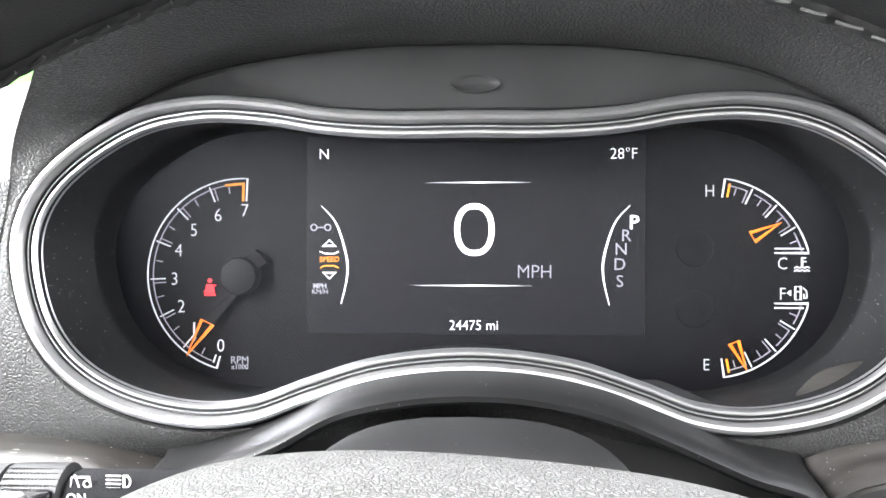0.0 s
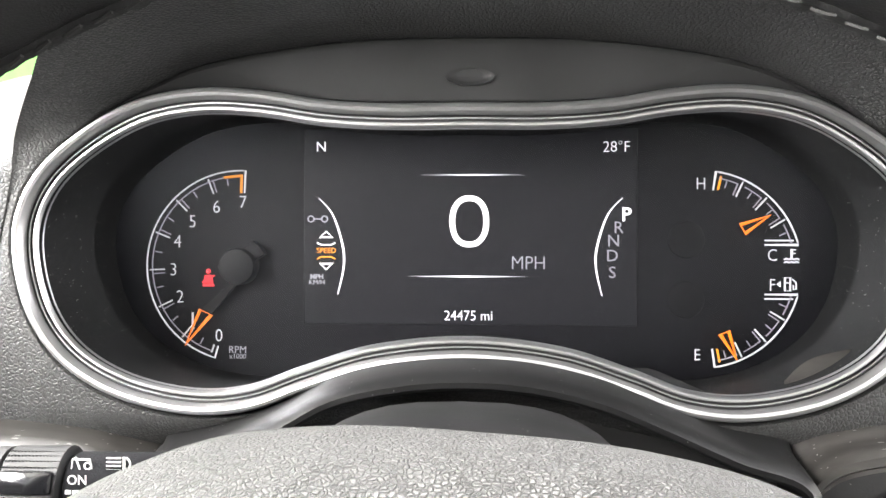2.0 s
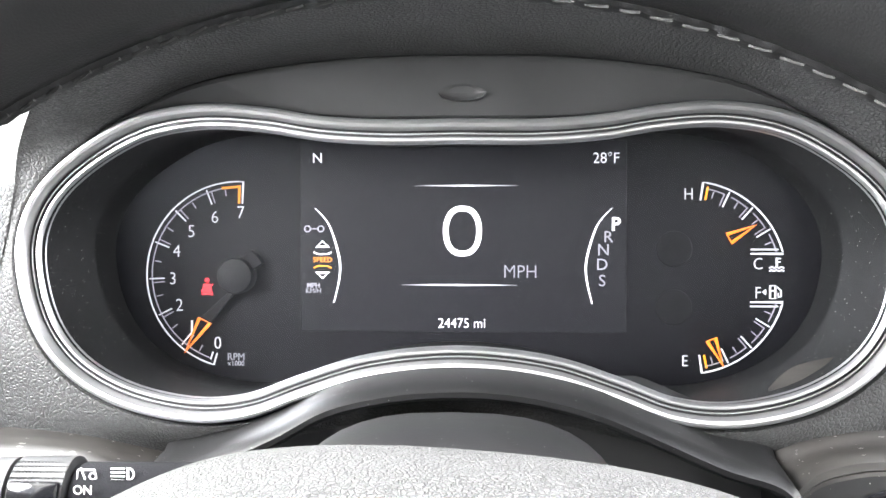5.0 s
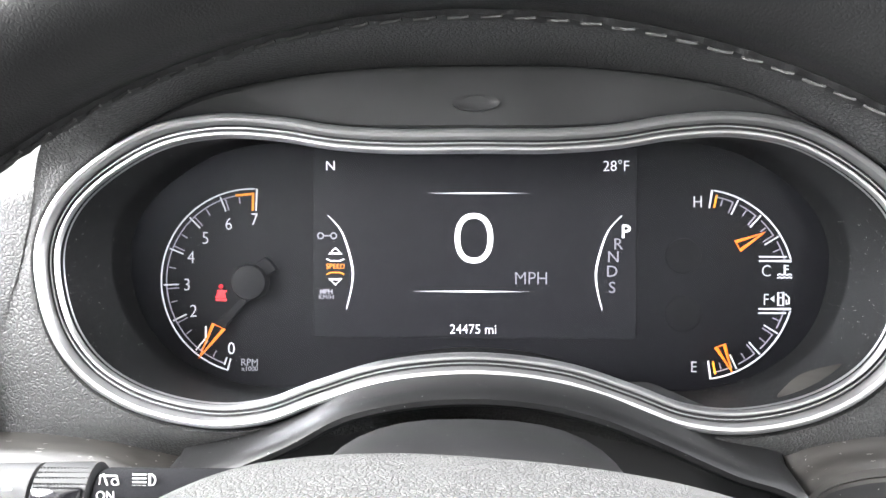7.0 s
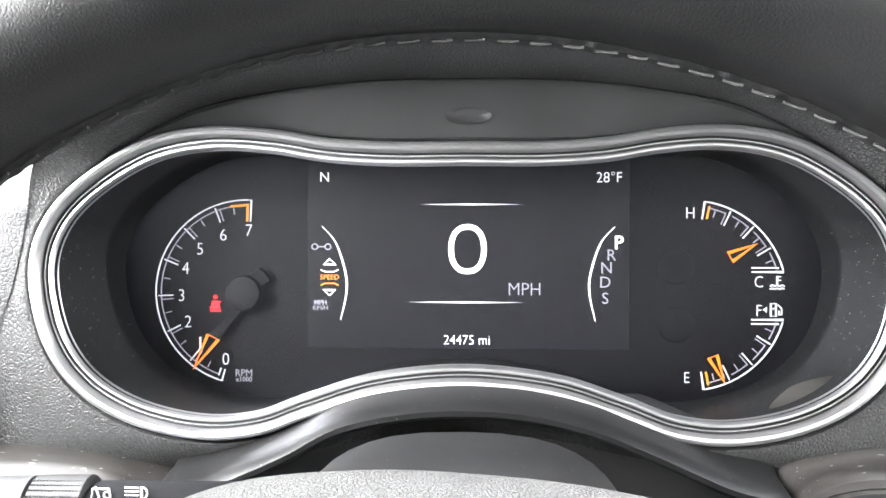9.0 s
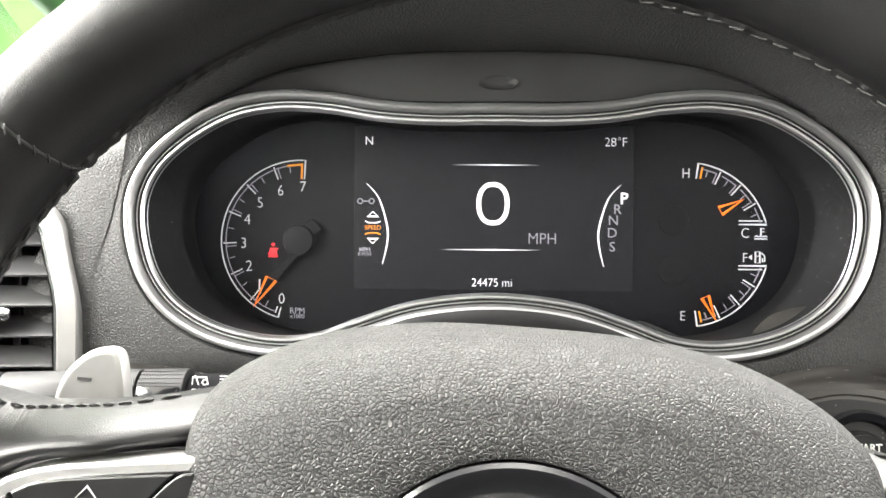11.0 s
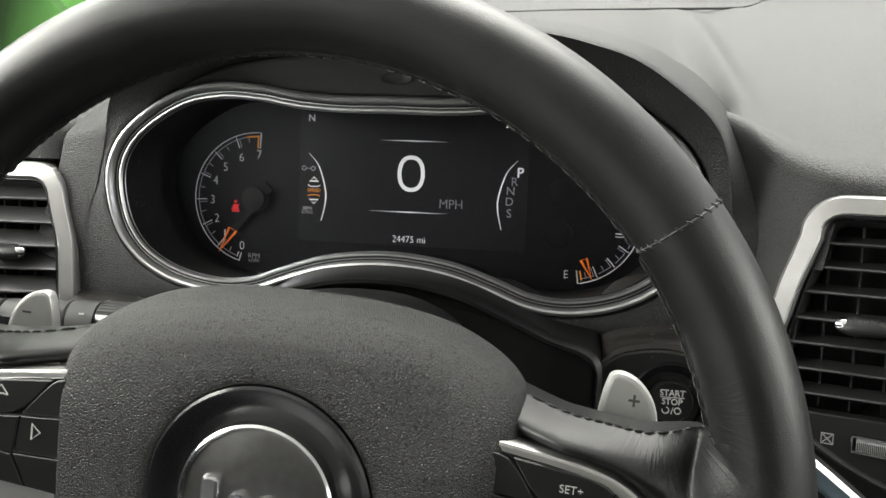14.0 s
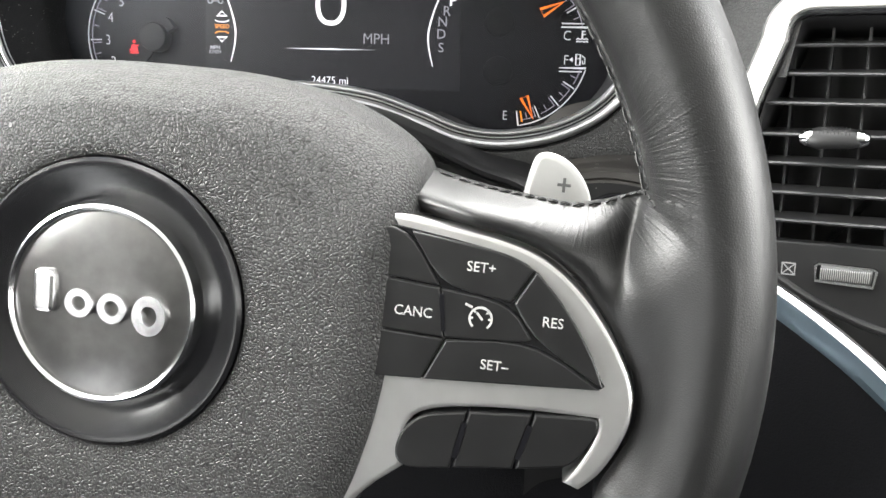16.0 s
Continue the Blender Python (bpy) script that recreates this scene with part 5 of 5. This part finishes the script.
def cabin():
    top = thing("cabin_shell", "dark car cabin with a light headliner and wide windows", "car body", kind="structure")
    inv = Matrix.Rotation(radians(22), 4, "X")

    def w(x, y, z):
        """World metres to the dashboard frame in decimetres."""
        return inv @ (Vector((x, y, z)) - Vector((0, 0, 1.05))) * 10

    # unseen roof and rear wall close the cabin; greys tuned for bounce and reflections
    slab([w(-.55, -.32, 1.66), w(1.2, -.32, 1.66), w(1.2, -2.0, 1.66), w(-.55, -2.0, 1.66)], 0.5, "roof", "headliner", top)
    for z0, z1, m in ((.3, 1.10, "cloth"), (1.10, 1.66, "rear")):
        slab([w(-.66, -1.7, z0), w(1.25, -1.7, z0), w(1.25, -1.7, z1), w(-.66, -1.7, z1)], 0.5, "rear_wall", m, top)
    slab([w(-.66, .7, .28), w(1.25, .7, .28), w(1.25, -1.8, .28), w(-.66, -1.8, .28)], 0.5, "floor_pan", "cloth", top)
    slab([w(1.22, -1.8, .3), w(1.22, .6, .3), w(1.22, .6, 1.02), w(1.22, -1.8, 1.02)], 0.5, "far_door", "cloth", top)
    slab([w(-.60, -1.8, 1.0), w(-.60, -1.2, 1.0), w(-.55, -1.2, 1.66), w(-.55, -1.8, 1.66)], 0.5, "door_pillar", "cloth", top)
    slab([w(1.22, -1.8, 1.0), w(1.22, -.75, 1.0), w(1.2, -.75, 1.66), w(1.2, -1.8, 1.66)], 0.5, "door_pillar", "cloth", top)
    a, b = w(1.15, .42, 1.02), w(1.08, -.32, 1.64)
    part("pillar", tube([a, (a + b) / 2 + Vector((0, .1, .15)), b], [.5, .42, .4], 12), "cloth", top)
    # near pillar: a thin post at the windscreen edge and a broad black post at the door
    p0, p1 = Vector((-3.456, 3.05, 1.432)), Vector((-3.545, .35, 2.08))
    part("windscreen_post", tube([p0 + (p0 - p1) * .1, p0, (p0 + p1) / 2, p1], [.11, .12, .13, .14], 10), "post", top, "thin dark green post")
    q0, q1 = Vector((-4.35, .75, .45)), Vector((-4.05, -1.1, 2.9))
    part("door_post", tube([q0 + (q0 - q1) * .3, q0, (q0 + q1) / 2, q1], [.62, .58, .55, .6], 14), "cloth", top, "matt black pillar trim")
    pane = part("quarter_pane", loft([[p0 + Vector((-.02, 0, -.9)), p1 + Vector((-.02, 0, -.1)), q1, q0 + Vector((0, 0, -1.0))]], cap_first=True), quarter_glass(), top, "small fixed pane that fades from black to clear", smooth=False)
    pane.visible_shadow = False
    # the windscreen's lower edge and cowl
    edge = [(x, 4.52 - .012 * x * x, 1.98 + .035 * x if x > 0 else 1.98 - .05 * x * x) for x in [-3.4 + .4 * i for i in range(26)]]
    def sill(points):
        return loft([[(x, y + dy, z + dz) for x, y, z in points] for dy, dz in ((0, -.25), (.02, .015), (.06, .10), (.14, .15), (.9, .22))], closed=False)

    part("cowl", sill([p for p in edge if p[0] > -.3]), "cloth", top, "black windscreen cowl")
    part("cowl_corner", sill([p for p in edge if p[0] < .1]), "paint", top, "green painted edge beside the cowl")
    return top


def quarter_glass():
    m = bpy.data.materials.new("black_to_clear_pane")
    m.use_nodes = True
    n, l = m.node_tree.nodes, m.node_tree.links
    b, o = n["Principled BSDF"], n["Material Output"]
    b.inputs["Base Color"].default_value, b.inputs["Roughness"].default_value = (0.008, 0.008, 0.008, 1), 0.3
    tc, sep, rng = n.new("ShaderNodeTexCoord"), n.new("ShaderNodeSeparateXYZ"), n.new("ShaderNodeMapRange")
    tr, mix = n.new("ShaderNodeBsdfTransparent"), n.new("ShaderNodeMixShader")
    rng.interpolation_type = "SMOOTHSTEP"
    # black fades to clear along y and upwards; ranges fitted to the camera's view
    rng.inputs["From Min"].default_value, rng.inputs["From Max"].default_value = 0.09, 0.195
    l.new(tc.outputs["Object"], sep.inputs[0])
    l.new(sep.outputs["Y"], rng.inputs["Value"])
    tilt, low, both = n.new("ShaderNodeMath"), n.new("ShaderNodeMapRange"), n.new("ShaderNodeMath")
    tilt.operation, both.operation, low.interpolation_type = "MULTIPLY_ADD", "MULTIPLY", "SMOOTHSTEP"
    tilt.inputs[1].default_value = -0.35
    low.inputs["From Min"].default_value, low.inputs["From Max"].default_value = 0.004, 0.036
    l.new(sep.outputs["Y"], tilt.inputs[0])
    l.new(sep.outputs["Z"], tilt.inputs[2])
    l.new(tilt.outputs[0], low.inputs["Value"])
    l.new(rng.outputs["Result"], both.inputs[0])
    l.new(low.outputs["Result"], both.inputs[1])
    l.new(both.outputs[0], mix.inputs[0])
    l.new(b.outputs[0], mix.inputs[1])
    l.new(tr.outputs[0], mix.inputs[2])
    l.new(mix.outputs[0], o.inputs["Surface"])
    return m


cabin()


# ---- outside: a green backdrop beside the car and its own green bonnet ----
def outside():
    inv = Matrix.Rotation(radians(22), 4, "X")

    def w(x, y, z):
        return inv @ (Vector((x, y, z)) - Vector((0, 0, 1.05))) * 10

    # invented backdrop for the green outside; its length fits the camera's view
    hedge = thing("hedge", "tall green backdrop beside the car", "hedge", kind="structure")
    rows = []
    for k in range(9):
        z = -0.2 + k * 0.45
        rows.append([w(-2.3 + 0.10 * noise.noise((i * .7, k * .9, 0)) + 0.02 * k, 0.3 + i * 0.20, z) for i in range(20)])
    part("foliage", loft(rows, closed=False), "hedge", hedge)
    bonnet = thing("bonnet", "green painted car bonnet beyond the windscreen", "bonnet", kind="structure")
    rows = []
    for k in range(8):
        y = .62 + .14 * k
        rows.append([w(x, y, 1.075 - .05 * (k / 7) ** 2 - .10 * (x - .35) ** 2) for x in [-.3 + .1 * i for i in range(16)]])
    part("panel", loft(rows, closed=False), "paint", bonnet)
    ground = thing("ground", "pale snowy ground round the car", "ground", kind="structure")
    part("sheet", loft([[w(-60, -60, 0), w(60, -60, 0)], [w(-60, 60, 0), w(60, 60, 0)]], closed=False), "snow", ground)


outside()
